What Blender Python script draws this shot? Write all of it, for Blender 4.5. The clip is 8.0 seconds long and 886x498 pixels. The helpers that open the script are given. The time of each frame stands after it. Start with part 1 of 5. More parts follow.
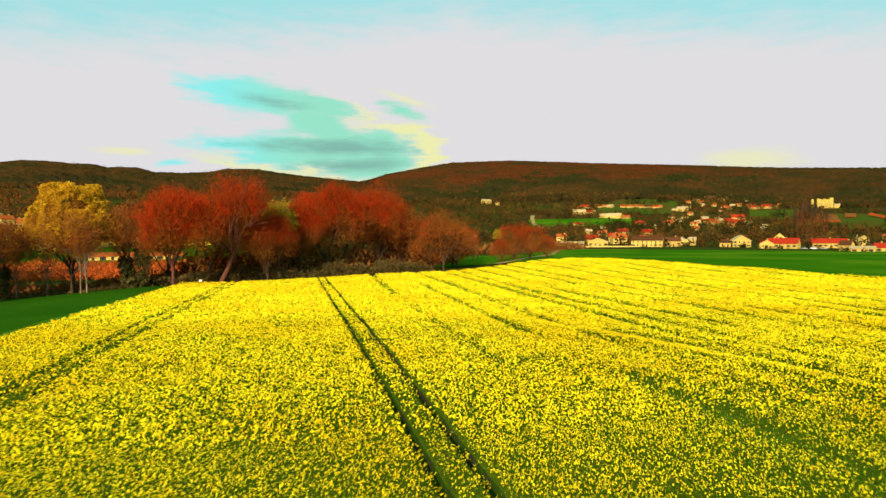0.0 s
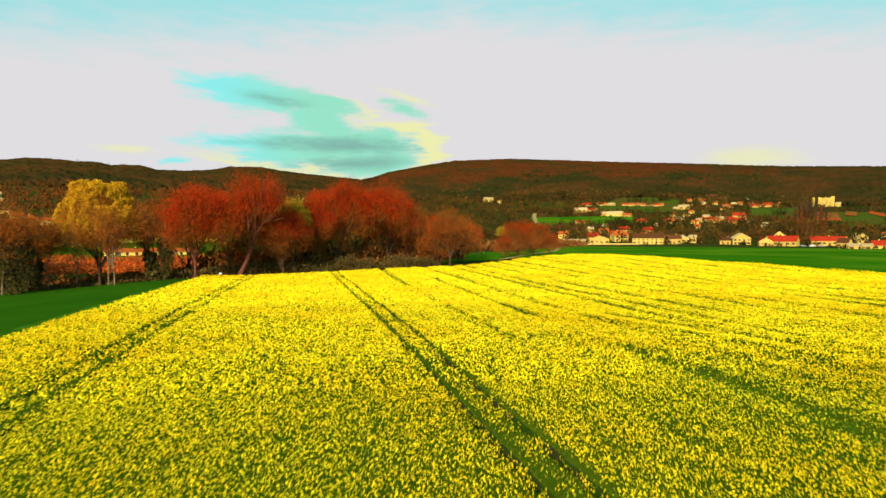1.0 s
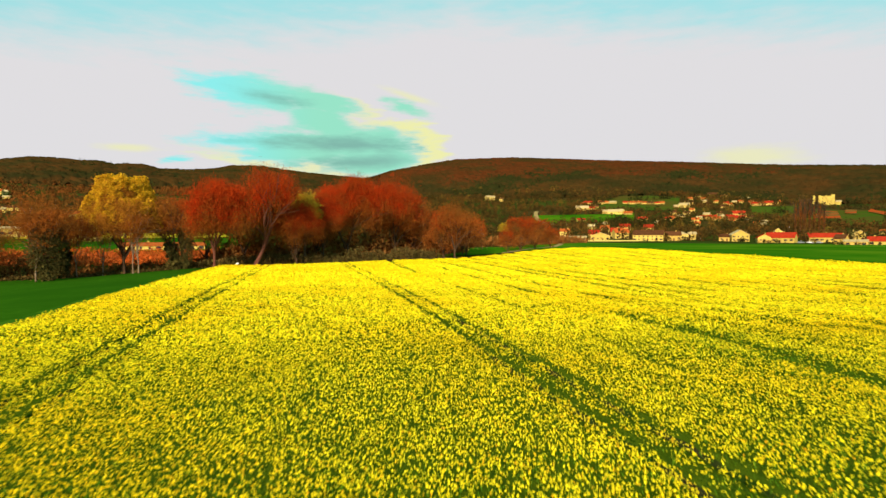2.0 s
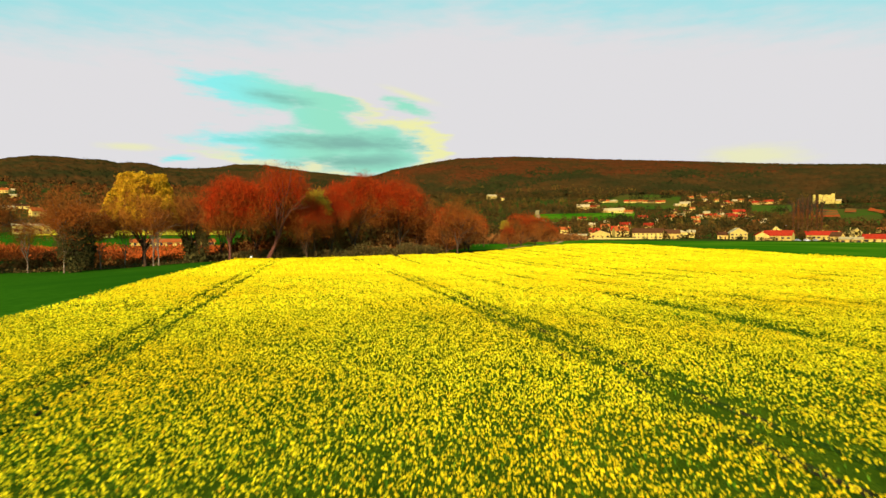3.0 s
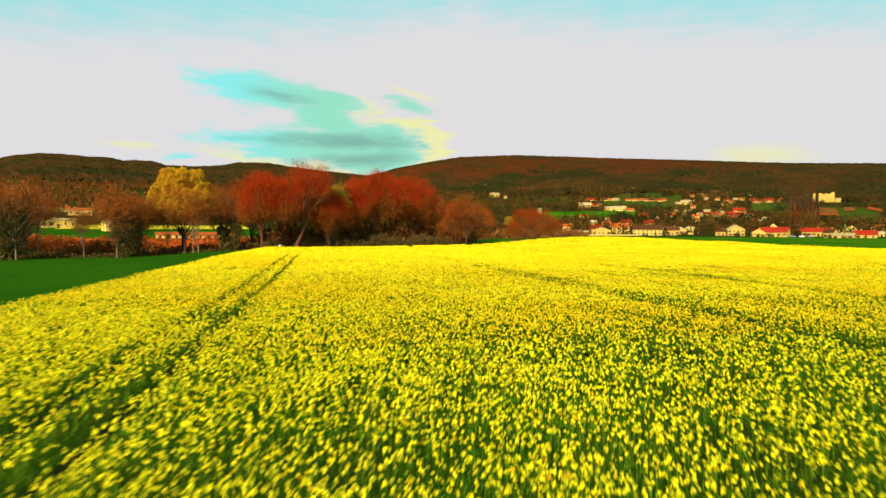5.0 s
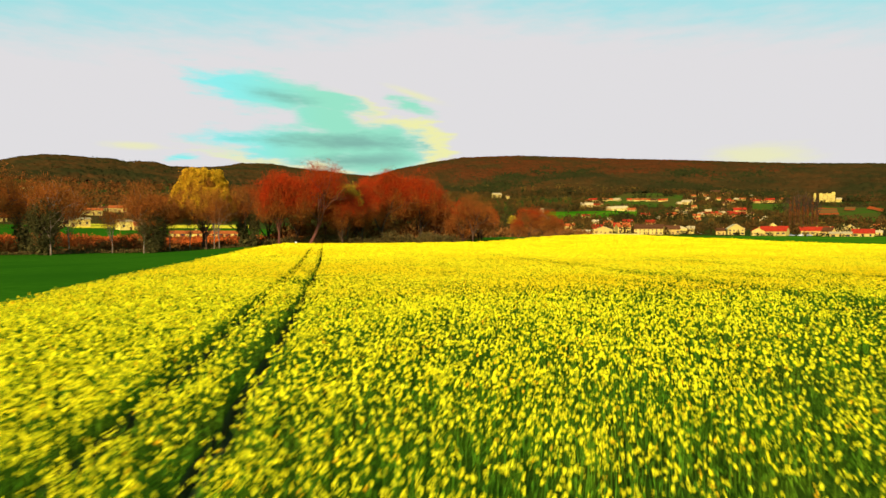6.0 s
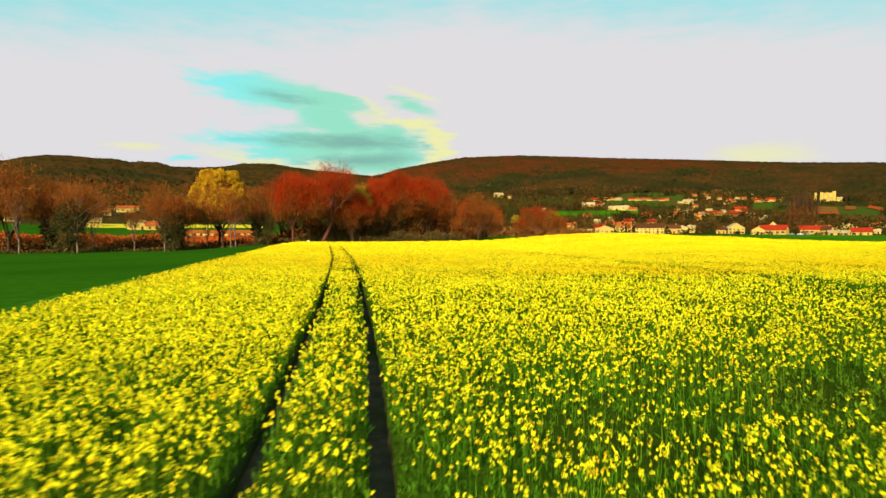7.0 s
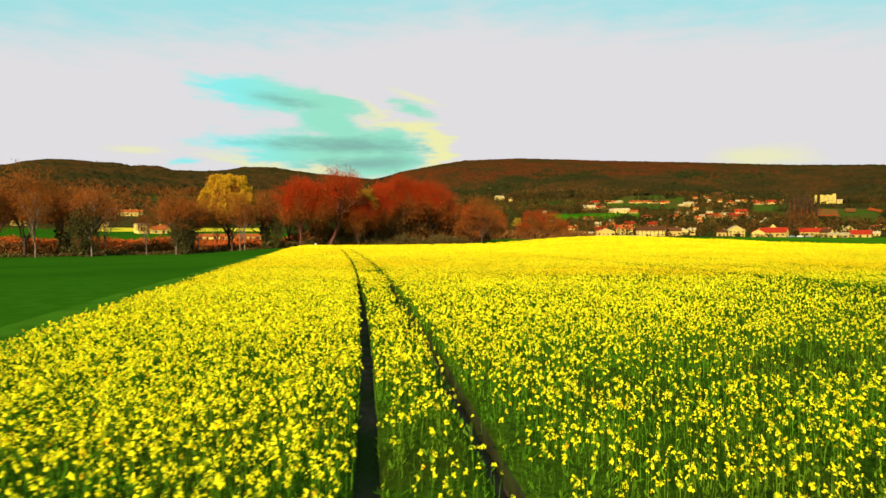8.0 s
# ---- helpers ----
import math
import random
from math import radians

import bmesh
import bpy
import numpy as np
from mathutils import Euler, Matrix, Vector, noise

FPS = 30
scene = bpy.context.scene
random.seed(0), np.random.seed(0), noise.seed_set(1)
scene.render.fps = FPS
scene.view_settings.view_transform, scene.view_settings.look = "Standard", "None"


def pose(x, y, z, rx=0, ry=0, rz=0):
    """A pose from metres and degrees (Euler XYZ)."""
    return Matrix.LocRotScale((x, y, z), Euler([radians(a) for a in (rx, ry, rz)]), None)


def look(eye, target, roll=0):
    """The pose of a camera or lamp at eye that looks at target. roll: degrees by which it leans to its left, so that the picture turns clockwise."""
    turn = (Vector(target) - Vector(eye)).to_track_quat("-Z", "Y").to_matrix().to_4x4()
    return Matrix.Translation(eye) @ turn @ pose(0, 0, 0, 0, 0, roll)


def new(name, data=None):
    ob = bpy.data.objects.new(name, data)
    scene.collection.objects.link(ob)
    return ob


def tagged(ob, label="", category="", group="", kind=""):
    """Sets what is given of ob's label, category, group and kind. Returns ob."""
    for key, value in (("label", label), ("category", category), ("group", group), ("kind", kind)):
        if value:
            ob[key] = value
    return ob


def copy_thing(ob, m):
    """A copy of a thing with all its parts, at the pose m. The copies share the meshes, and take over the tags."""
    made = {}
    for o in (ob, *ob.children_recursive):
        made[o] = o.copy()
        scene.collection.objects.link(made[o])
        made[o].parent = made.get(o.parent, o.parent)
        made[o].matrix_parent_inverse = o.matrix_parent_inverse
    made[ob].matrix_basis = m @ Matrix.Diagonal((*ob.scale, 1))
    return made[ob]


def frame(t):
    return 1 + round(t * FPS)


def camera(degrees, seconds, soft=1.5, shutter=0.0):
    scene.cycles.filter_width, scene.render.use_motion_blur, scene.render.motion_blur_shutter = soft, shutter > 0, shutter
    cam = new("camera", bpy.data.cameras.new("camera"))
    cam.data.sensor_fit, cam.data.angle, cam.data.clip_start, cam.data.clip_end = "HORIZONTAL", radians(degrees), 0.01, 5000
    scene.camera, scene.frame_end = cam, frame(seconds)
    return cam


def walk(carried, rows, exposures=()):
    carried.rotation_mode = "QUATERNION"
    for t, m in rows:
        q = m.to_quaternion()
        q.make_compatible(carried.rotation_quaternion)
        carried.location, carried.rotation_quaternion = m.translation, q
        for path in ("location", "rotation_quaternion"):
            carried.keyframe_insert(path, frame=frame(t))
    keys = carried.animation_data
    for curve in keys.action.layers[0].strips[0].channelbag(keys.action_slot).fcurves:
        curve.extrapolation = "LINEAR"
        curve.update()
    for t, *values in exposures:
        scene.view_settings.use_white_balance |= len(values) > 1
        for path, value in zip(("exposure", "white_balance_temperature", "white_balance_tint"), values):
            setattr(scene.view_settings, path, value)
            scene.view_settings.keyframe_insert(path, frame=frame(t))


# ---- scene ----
# ---- camera ----
cam = camera(73.7, 8.0, soft=1.5, shutter=0.5)
PATH = [
    (0.0, look((0.00, -0.00, 9.30), (19.88, 97.99, 7.38), -0.13)),
    (0.5, look((-1.42, -2.91, 9.30), (18.29, 95.11, 7.25), -0.08)),
    (1.0, look((-2.75, -5.92, 8.69), (16.86, 92.11, 6.45), -0.05)),
    (1.5, look((-4.09, -9.03, 7.73), (15.43, 89.02, 5.36), -0.03)),
    (3.0, look((-7.20, -19.36, 5.92), (11.92, 78.77, 3.35), -0.01)),
    (3.5, look((-8.22, -22.71, 5.40), (10.86, 75.42, 2.70), 0.04)),
    (4.0, look((-9.49, -25.99, 4.89), (9.52, 72.15, 2.08), 0.02)),
    (4.5, look((-10.99, -29.22, 4.37), (7.92, 68.93, 1.52), 0.11)),
    (6.0, look((-16.12, -39.63, 2.80), (2.40, 58.60, 0.08), 0.08)),
    (6.5, look((-17.75, -42.74, 2.46), (0.64, 55.51, -0.36), 0.09)),
    (7.0, look((-19.10, -45.29, 2.44), (-0.79, 52.99, -0.31), -0.01)),
    (7.5, look((-20.15, -47.06, 2.45), (-1.90, 51.23, -0.06), -0.06)),
    (8.0, look((-20.97, -48.29, 2.53), (-2.76, 50.01, 0.28), -0.12)),
]
walk(cam, PATH)

# ---- sky, sun ----
SUN_ELEV, SUN_AZ = 20.0, 205.0   # degrees; azimuth clockwise from +y
world = bpy.data.worlds.new("sky")
scene.world = world
world.use_nodes = True
wn, wl = world.node_tree.nodes, world.node_tree.links
wn.clear()


def wmath(op, a, b=None, c=None, clamp=False):
    nd = wn.new("ShaderNodeMath")
    nd.operation = op
    nd.use_clamp = clamp
    for i, v in enumerate((a, b, c)):
        if v is None:
            continue
        if isinstance(v, (int, float)):
            nd.inputs[i].default_value = v
        else:
            wl.new(v, nd.inputs[i])
    return nd.outputs[0]


def wmix(fac, a, b):
    nd = wn.new("ShaderNodeMix")
    nd.data_type = "RGBA"
    for sock, v in ((nd.inputs[0], fac), (nd.inputs[6], a), (nd.inputs[7], b)):
        if isinstance(v, tuple):
            sock.default_value = (*v, 1)
        elif isinstance(v, (int, float)):
            sock.default_value = v
        else:
            wl.new(v, sock)
    return nd.outputs[2]


def wsmooth(v, lo, hi):
    nd = wn.new("ShaderNodeMapRange")
    nd.interpolation_type = "SMOOTHSTEP"
    wl.new(v, nd.inputs[0])
    nd.inputs[1].default_value, nd.inputs[2].default_value = lo, hi
    return nd.outputs[0]


sky = wn.new("ShaderNodeTexSky")
sky.sky_type = "NISHITA"
sky.sun_disc = False
sky.sun_elevation = radians(SUN_ELEV)
sky.sun_rotation = radians(SUN_AZ)
skyscale = wn.new("ShaderNodeVectorMath")
skyscale.operation = "SCALE"
wl.new(sky.outputs[0], skyscale.inputs[0])
skyscale.inputs[3].default_value = 0.1
coord = wn.new("ShaderNodeTexCoord")
sep = wn.new("ShaderNodeSeparateXYZ")
wl.new(coord.outputs["Generated"], sep.inputs[0])
dx, dy, dz = sep.outputs
azim = wmath("MULTIPLY", wmath("ARCTAN2", dx, dy), 57.29578)
elev = wmath("MULTIPLY", wmath("ARCSINE", dz), 57.29578)
# soft drifts that fray the cloud edges
mp = wn.new("ShaderNodeMapping")
mp.inputs["Scale"].default_value = (1.0, 1.0, 4.6)
wl.new(coord.outputs["Generated"], mp.inputs[0])
nz = wn.new("ShaderNodeTexNoise")
nz.inputs["Scale"].default_value = 15.0
nz.inputs["Detail"].default_value = 5.0
nz.inputs["Roughness"].default_value = 0.6
wl.new(mp.outputs[0], nz.inputs[0])
fray = wmath("SUBTRACT", nz.outputs[0], 0.5)


def opening(az, el, wa, we, tilt, ragged):
    """A gap in the cloud deck: 1 inside, 0 outside, with frayed edges."""
    a = wmath("SUBTRACT", azim, az)
    e = wmath("SUBTRACT", elev, el)
    c, s = math.cos(radians(tilt)), math.sin(radians(tilt))
    u = wmath("DIVIDE", wmath("ADD", wmath("MULTIPLY", a, c), wmath("MULTIPLY", e, s)), wa)
    v = wmath("DIVIDE", wmath("SUBTRACT", wmath("MULTIPLY", e, c), wmath("MULTIPLY", a, s)), we)
    d = wmath("SQRT", wmath("ADD", wmath("MULTIPLY", u, u), wmath("MULTIPLY", v, v)))
    return wmath("SUBTRACT", d, wmath("MULTIPLY", fray, ragged))


d1 = opening(-6.4, 12.9, 6.4, 1.9, -6, 1.7)
d1b = opening(-.4, 12.1, 5.0, 1.2, -9, 1.8)
d2 = opening(-1.8, 8.2, 9.6, 1.9, -1, 1.6)
d2b = opening(4.2, 7.7, 6.2, 2.9, 2, 1.2)
d3 = opening(7.2, 12.3, 3.6, 1.0, -15, 1.9)
d4 = opening(-.2, 10.6, 4.2, 2.0, -22, 1.3)
d5 = opening(-13.4, 6.6, 2.6, .5, 0, 2.6)
d6 = opening(-28.5, 8.6, 2.6, .5, 0, 2.4)
veil = wmath("ADD", wmath("MINIMUM", d3, wmath("MINIMUM", d5, d6)), .22)
dmain = wmath("MINIMUM", wmath("MINIMUM", wmath("MINIMUM", d1, d1b), wmath("MINIMUM", d2, d2b)), d4)
dall = wmath("MINIMUM", dmain, veil)
gap = wmath("SUBTRACT", 1.0, wsmooth(dall, .50, 1.18))
high = wsmooth(wmath("ADD", wmath("ADD", elev, wmath("MULTIPLY", wmath("ABSOLUTE", wmath("SUBTRACT", azim, 13.0)), .13)), wmath("MULTIPLY", fray, 4.5)), 18.0, 23.5)
# grey undersides drawn out in long streaks
dark = wmath("MINIMUM", opening(1.9, 8.5, 9.0, .85, -1, 1.9), wmath("MINIMUM", opening(2.6, 6.9, 5.6, .8, 3, 1.4), wmath("ADD", opening(-4.0, 12.4, 5.4, .8, -8, 1.6), .38)))
gloom = wmath("SUBTRACT", 1.0, wsmooth(dark, .05, 1.35))
rim = wmath("MULTIPLY", wsmooth(dmain, .72, 1.0), wmath("SUBTRACT", 1.0, wsmooth(dmain, 1.0, 1.28)))
east = wmath("MAXIMUM", wsmooth(azim, -1.0, 8.0), wmath("MULTIPLY", wsmooth(wmath("MULTIPLY", elev, -1.0), -8.4, -6.4), .7))
gold = wmath("MULTIPLY", rim, east)
glow = wmath("SUBTRACT", 1.0, wsmooth(wmath("MINIMUM", opening(38.4, 6.6, 5.0, 1.3, 0, 1.5), wmath("MINIMUM", opening(7.8, 13.1, 3.6, .45, -16, 1.4), opening(-17.0, 7.4, 2.6, .4, 0, 1.6))), .1, 1.2))
gold = wmath("MAXIMUM", gold, wmath("MULTIPLY", glow, .65))
deck = (0.745, 0.73, 0.75)
blue = wmix(0.8, skyscale.outputs[0], (0.36, 0.86, 0.86))
teal = wmix(0.92, skyscale.outputs[0], (0.20, 0.45, 0.37))
col = wmix(wmath("MULTIPLY", high, 0.9), deck, blue)
mist = wmix(wsmooth(azim, -11.0, 0.0), (0.27, 0.86, 0.85), (0.32, 0.78, 0.58))
col = wmix(gap, col, mist)
col = wmix(wmath("MULTIPLY", gloom, wmath("MULTIPLY", gap, 0.92)), col, teal)
col = wmix(gold, col, (0.86, 0.86, 0.42))
bg = wn.new("ShaderNodeBackground")
wl.new(col, bg.inputs[0])
bg.inputs[1].default_value = 0.683
wo = wn.new("ShaderNodeOutputWorld")
wl.new(bg.outputs[0], wo.inputs[0])

sun_data = bpy.data.lights.new("sun", "SUN")
sun_data.energy, sun_data.angle, sun_data.color = 5.0, radians(0.53), (1.0, 0.84, 0.6)
sun = new("sun", sun_data)
sa, se = radians(SUN_AZ), radians(SUN_ELEV)
sun.matrix_world = look((math.sin(sa) * math.cos(se) * 100, math.cos(sa) * math.cos(se) * 100, math.sin(se) * 100), (0, 0, 0))
scene.view_settings.exposure = 0.55

# ---- materials ----
def material(name, base, second=None, scale=1.0, detail=6.0, rough=0.9, bump=0.0, bump_scale=None, rand=0.0, island=0.0, spec=0.0,
             third=None, third_scale=0.1, contrast=(0.35, 0.65), metal=0.0, sheer=0.0, stretch=(1, 1, 1), bump_dist=0.05, climb=None):
    """Two colours mixed by noise at one scale, a third at a larger one, with bump and a random shift between pieces."""
    m = bpy.data.materials.new(name)
    m.use_nodes = True
    n, l = m.node_tree.nodes, m.node_tree.links
    p = n["Principled BSDF"]
    p.inputs["Roughness"].default_value = rough
    p.inputs["Specular IOR Level"].default_value = spec
    p.inputs["Metallic"].default_value = metal
    tc = n.new("ShaderNodeTexCoord")
    mapg = n.new("ShaderNodeMapping")
    mapg.inputs["Scale"].default_value = stretch
    l.new(tc.outputs["Object"], mapg.inputs[0])

    def noise_fac(s, lo, hi, d=detail):
        t = n.new("ShaderNodeTexNoise")
        t.inputs["Scale"].default_value = s
        t.inputs["Detail"].default_value = d
        l.new(mapg.outputs[0], t.inputs[0])
        r = n.new("ShaderNodeMapRange")
        l.new(t.outputs[0], r.inputs[0])
        r.inputs[1].default_value, r.inputs[2].default_value = lo, hi
        return r.outputs[0]

    def mix(fac, a, b):
        nd = n.new("ShaderNodeMix")
        nd.data_type = "RGBA"
        for sock, v in ((nd.inputs[0], fac), (nd.inputs[6], a), (nd.inputs[7], b)):
            if isinstance(v, tuple):
                sock.default_value = (*v, 1)
            else:
                l.new(v, sock)
        return nd.outputs[2]
    c = base
    if second:
        c = mix(noise_fac(scale, *contrast), base, second)
    if third:
        c = mix(noise_fac(third_scale, 0.45, 0.62), c, third)
    if climb:
        # another growth higher up the slope
        low_z, high_z, upper = climb
        sp = n.new("ShaderNodeSeparateXYZ")
        l.new(tc.outputs["Object"], sp.inputs[0])
        zr = n.new("ShaderNodeMapRange")
        l.new(sp.outputs[2], zr.inputs[0])
        zr.inputs[1].default_value, zr.inputs[2].default_value = low_z, high_z
        rag = n.new("ShaderNodeMath")
        rag.operation = "MULTIPLY"
        l.new(zr.outputs[0], rag.inputs[0])
        l.new(noise_fac(0.006, 0.36, 0.6), rag.inputs[1])
        c = mix(rag.outputs[0], c, upper)
    if rand or island:
        src = n.new("ShaderNodeObjectInfo" if rand else "ShaderNodeNewGeometry")
        hsv = n.new("ShaderNodeHueSaturation")
        k = rand or island
        r = n.new("ShaderNodeMapRange")
        l.new(src.outputs["Random" if rand else "Random Per Island"], r.inputs[0])
        r.inputs[3].default_value, r.inputs[4].default_value = 1 - k, 1 + k
        l.new(r.outputs[0], hsv.inputs["Value"])
        if isinstance(c, tuple):
            hsv.inputs["Color"].default_value = (*c, 1)
        else:
            l.new(c, hsv.inputs["Color"])
        c = hsv.outputs[0]
    if isinstance(c, tuple):
        p.inputs["Base Color"].default_value = (*c, 1)
    else:
        l.new(c, p.inputs["Base Color"])
    if bump:
        t = n.new("ShaderNodeTexNoise")
        t.inputs["Scale"].default_value = bump_scale or scale * 3
        t.inputs["Detail"].default_value = 4
        l.new(mapg.outputs[0], t.inputs[0])
        b = n.new("ShaderNodeBump")
        b.inputs["Strength"].default_value = bump
        b.inputs["Distance"].default_value = bump_dist
        l.new(t.outputs[0], b.inputs["Height"])
        l.new(b.outputs[0], p.inputs["Normal"])
    if sheer:
        tr = n.new("ShaderNodeBsdfTranslucent")
        if isinstance(c, tuple):
            tr.inputs[0].default_value = (*c, 1)
        else:
            l.new(c, tr.inputs[0])
        mx = n.new("ShaderNodeMixShader")
        mx.inputs[0].default_value = sheer
        l.new(p.outputs[0], mx.inputs[1])
        l.new(tr.outputs[0], mx.inputs[2])
        l.new(mx.outputs[0], n["Material Output"].inputs[0])
    return m


M_SOIL = material("soil", (0.11, 0.07, 0.045), (0.07, 0.045, 0.03), 3.0, bump=0.6, third=(0.03, 0.045, 0.01), third_scale=0.3)
M_GROUND = material("valley_grass", (0.032, 0.055, 0.006), (0.035, 0.036, 0.007), 0.05, third=(0.06, 0.035, 0.01), third_scale=0.008, rough=1.0)
M_WHEAT = material("young_wheat", (0.022, 0.080, 0.003), (0.030, 0.098, 0.004), 0.9, third=(0.019, 0.073, 0.003), third_scale=0.04, bump=0.5, bump_scale=6.0)
M_WHEAT2 = material("bright_wheat", (0.024, 0.105, 0.002), (0.032, 0.120, 0.003), 0.05, third=(0.070, 0.150, 0.005), third_scale=0.02, bump=0.4, bump_scale=3.0)
M_PASTURE = material("dull_pasture", (0.042, 0.080, 0.007), (0.062, 0.074, 0.008), 0.03, third=(0.075, 0.056, 0.010), third_scale=0.01)
M_VINES = material("vine_rows", (0.44, 0.066, 0.012), (0.32, 0.052, 0.010), 0.2, third=(0.12, 0.085, 0.02), third_scale=0.02)
M_STUBBLE = material("yellow_field", (0.75, 0.52, 0.02), (0.60, 0.42, 0.03), 0.1, third=(0.45, 0.40, 0.02), third_scale=0.03)
M_LEAF = material("rape_leaves", (0.052, 0.140, 0.006), (0.092, 0.200, 0.008), 2.0, third=(0.105, 0.180, 0.008), third_scale=0.3, island=0.45, sheer=0.2)


def canopy_material(name, bloom, tone):
    """Leafy canopy of the rape with its lower flowers showing between the leaves."""
    m = material(name, (0.03 * tone, 0.085 * tone, 0.005), (0.08 * tone, 0.15 * tone, 0.007), 5.0, bump=1.0, bump_scale=12.0, third=(0.06 * tone, 0.12 * tone, 0.006), third_scale=0.15)
    n, l = m.node_tree.nodes, m.node_tree.links
    p = n["Principled BSDF"]
    leafy = p.inputs["Base Color"].links[0].from_socket
    tc = n.new("ShaderNodeTexCoord")
    fac = None
    for sc, th in ((9.0, bloom), (20.0, bloom - .04)):
        v = n.new("ShaderNodeTexVoronoi")
        v.inputs["Scale"].default_value = sc
        l.new(tc.outputs["Object"], v.inputs["Vector"])
        r = n.new("ShaderNodeMapRange")
        l.new(v.outputs["Distance"], r.inputs[0])
        r.inputs[1].default_value, r.inputs[2].default_value = th, th - 0.1
        if fac is None:
            fac = r.outputs[0]
        else:
            mx = n.new("ShaderNodeMath")
            mx.operation = "MAXIMUM"
            l.new(fac, mx.inputs[0])
            l.new(r.outputs[0], mx.inputs[1])
            fac = mx.outputs[0]
    patch = n.new("ShaderNodeTexNoise")
    patch.inputs["Scale"].default_value = 1.1
    patch.inputs["Detail"].default_value = 5
    l.new(tc.outputs["Object"], patch.inputs[0])
    pr = n.new("ShaderNodeMapRange")
    l.new(patch.outputs[0], pr.inputs[0])
    pr.inputs[1].default_value, pr.inputs[2].default_value = 0.40, 0.56
    mul = n.new("ShaderNodeMath")
    mul.operation = "MULTIPLY"
    l.new(fac, mul.inputs[0])
    l.new(pr.outputs[0], mul.inputs[1])
    mix = n.new("ShaderNodeMix")
    mix.data_type = "RGBA"
    l.new(mul.outputs[0], mix.inputs[0])
    l.new(leafy, mix.inputs[6])
    mix.inputs[7].default_value = (0.92, 0.70, 0.01, 1)
    l.new(mix.outputs[2], p.inputs["Base Color"])
    return m


M_CANOPY = canopy_material("rape_canopy", .40, 1.0)
M_CANOPY_THIN = canopy_material("thin_rape_canopy", .29, .6)
M_UNDER = material("rape_stems", (0.020, 0.046, 0.003), (0.050, 0.092, 0.005), 9.0, bump=1.0, bump_scale=22.0, third=(0.034, 0.050, 0.004), third_scale=0.4)
M_CANOPY_MID = material("budding_rape_canopy", (0.022, 0.050, 0.003), (0.100, 0.130, 0.006), 9.0, bump=1.0, bump_scale=24.0, third=(0.048, 0.078, 0.004), third_scale=0.5, contrast=(.38, .62))
# stalks on the rut sides, toned dark to carry the shade inside the ruts
M_FLANK = material("shaded_rape_stalks", (0.035, 0.045, 0.010), (0.05, 0.05, 0.014), 6.0, bump=1.0, bump_scale=18.0, third=(0.035, 0.032, 0.012), third_scale=1.2, stretch=(1, 1, 0.2))
M_VERGE = material("rough_grass", (0.04, 0.125, 0.006), (0.06, 0.13, 0.008), 1.2, third=(0.024, 0.085, 0.004), third_scale=0.3, bump=0.8, bump_scale=8.0)
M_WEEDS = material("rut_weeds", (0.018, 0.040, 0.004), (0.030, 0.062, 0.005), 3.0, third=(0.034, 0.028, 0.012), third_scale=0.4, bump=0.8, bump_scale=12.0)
M_FLOWER = material("rape_flowers", (0.885, 0.73, 0.010), (0.93, 0.83, 0.014), 1.5, island=0.22, sheer=0.25)
# deeper yellow: the far field's hue under this sun angle, put into the petals
M_FLOWER_DEEP = material("sun_tinted_rape_flowers", (0.90, 0.695, 0.010), (0.94, 0.79, 0.014), 1.5, island=0.20, sheer=0.25, third=(0.92, 0.64, 0.008), third_scale=0.06)
# ochre of petals in shade, put into the colour of some heads
M_FLOWER_OCHRE = material("shade_ochre_rape_flowers", (0.80, 0.47, 0.008), (0.72, 0.36, 0.008), 1.5, island=0.25, sheer=0.25)
M_BUD = material("rape_buds", (0.26, 0.30, 0.010), (0.36, 0.34, 0.012), 1.5, island=0.35, sheer=0.25)
M_BARK = material("bark", (0.09, 0.05, 0.028), (0.045, 0.026, 0.016), 3.0, bump=0.6)
M_BIRCHBARK = material("pale_bark", (0.24, 0.17, 0.11), (0.09, 0.05, 0.03), 2.5, bump=0.3, stretch=(1, 1, 0.4))
M_BARK_RED = material("reddish_bark", (0.15, 0.055, 0.035), (0.08, 0.03, 0.02), 3.0, bump=0.5)
M_TWIG_RED = material("red_twigs", (0.35, 0.022, 0.004), (0.28, 0.030, 0.005), 0.3, island=0.18, third=(0.19, 0.032, 0.006), third_scale=0.22)
M_TWIG_BROWN = material("brown_twigs", (0.27, 0.066, 0.011), (0.205, 0.060, 0.010), 0.35, island=0.16, third=(0.15, 0.054, 0.011), third_scale=0.25)
M_TWIG_DARK = material("dark_brown_twigs", (0.16, 0.050, 0.012), (0.12, 0.046, 0.012), 0.35, island=0.16, third=(0.09, 0.044, 0.012), third_scale=0.25)
M_TWIG_ORANGE = material("orange_twigs", (0.36, 0.13, 0.014), (0.25, 0.085, 0.010), 0.35, island=0.3)
M_LEAF_GOLD = material("young_gold_leaves", (0.58, 0.33, 0.014), (0.50, 0.25, 0.012), 0.4, island=0.4, sheer=0.2)
M_LEAF_LIME = material("young_lime_leaves", (0.42, 0.30, 0.018), (0.30, 0.20, 0.015), 0.4, island=0.3, sheer=0.2)
M_IVY = material("ivy", (0.050, 0.046, 0.013), (0.072, 0.054, 0.015), 1.0, island=0.35)
M_HEDGE = material("dark_hedge", (0.100, 0.058, 0.018), (0.075, 0.060, 0.016), 0.3, island=0.35)
M_THICKET = material("dark_thicket", (0.22, 0.076, 0.018), (0.16, 0.068, 0.017), 0.25, island=0.18)
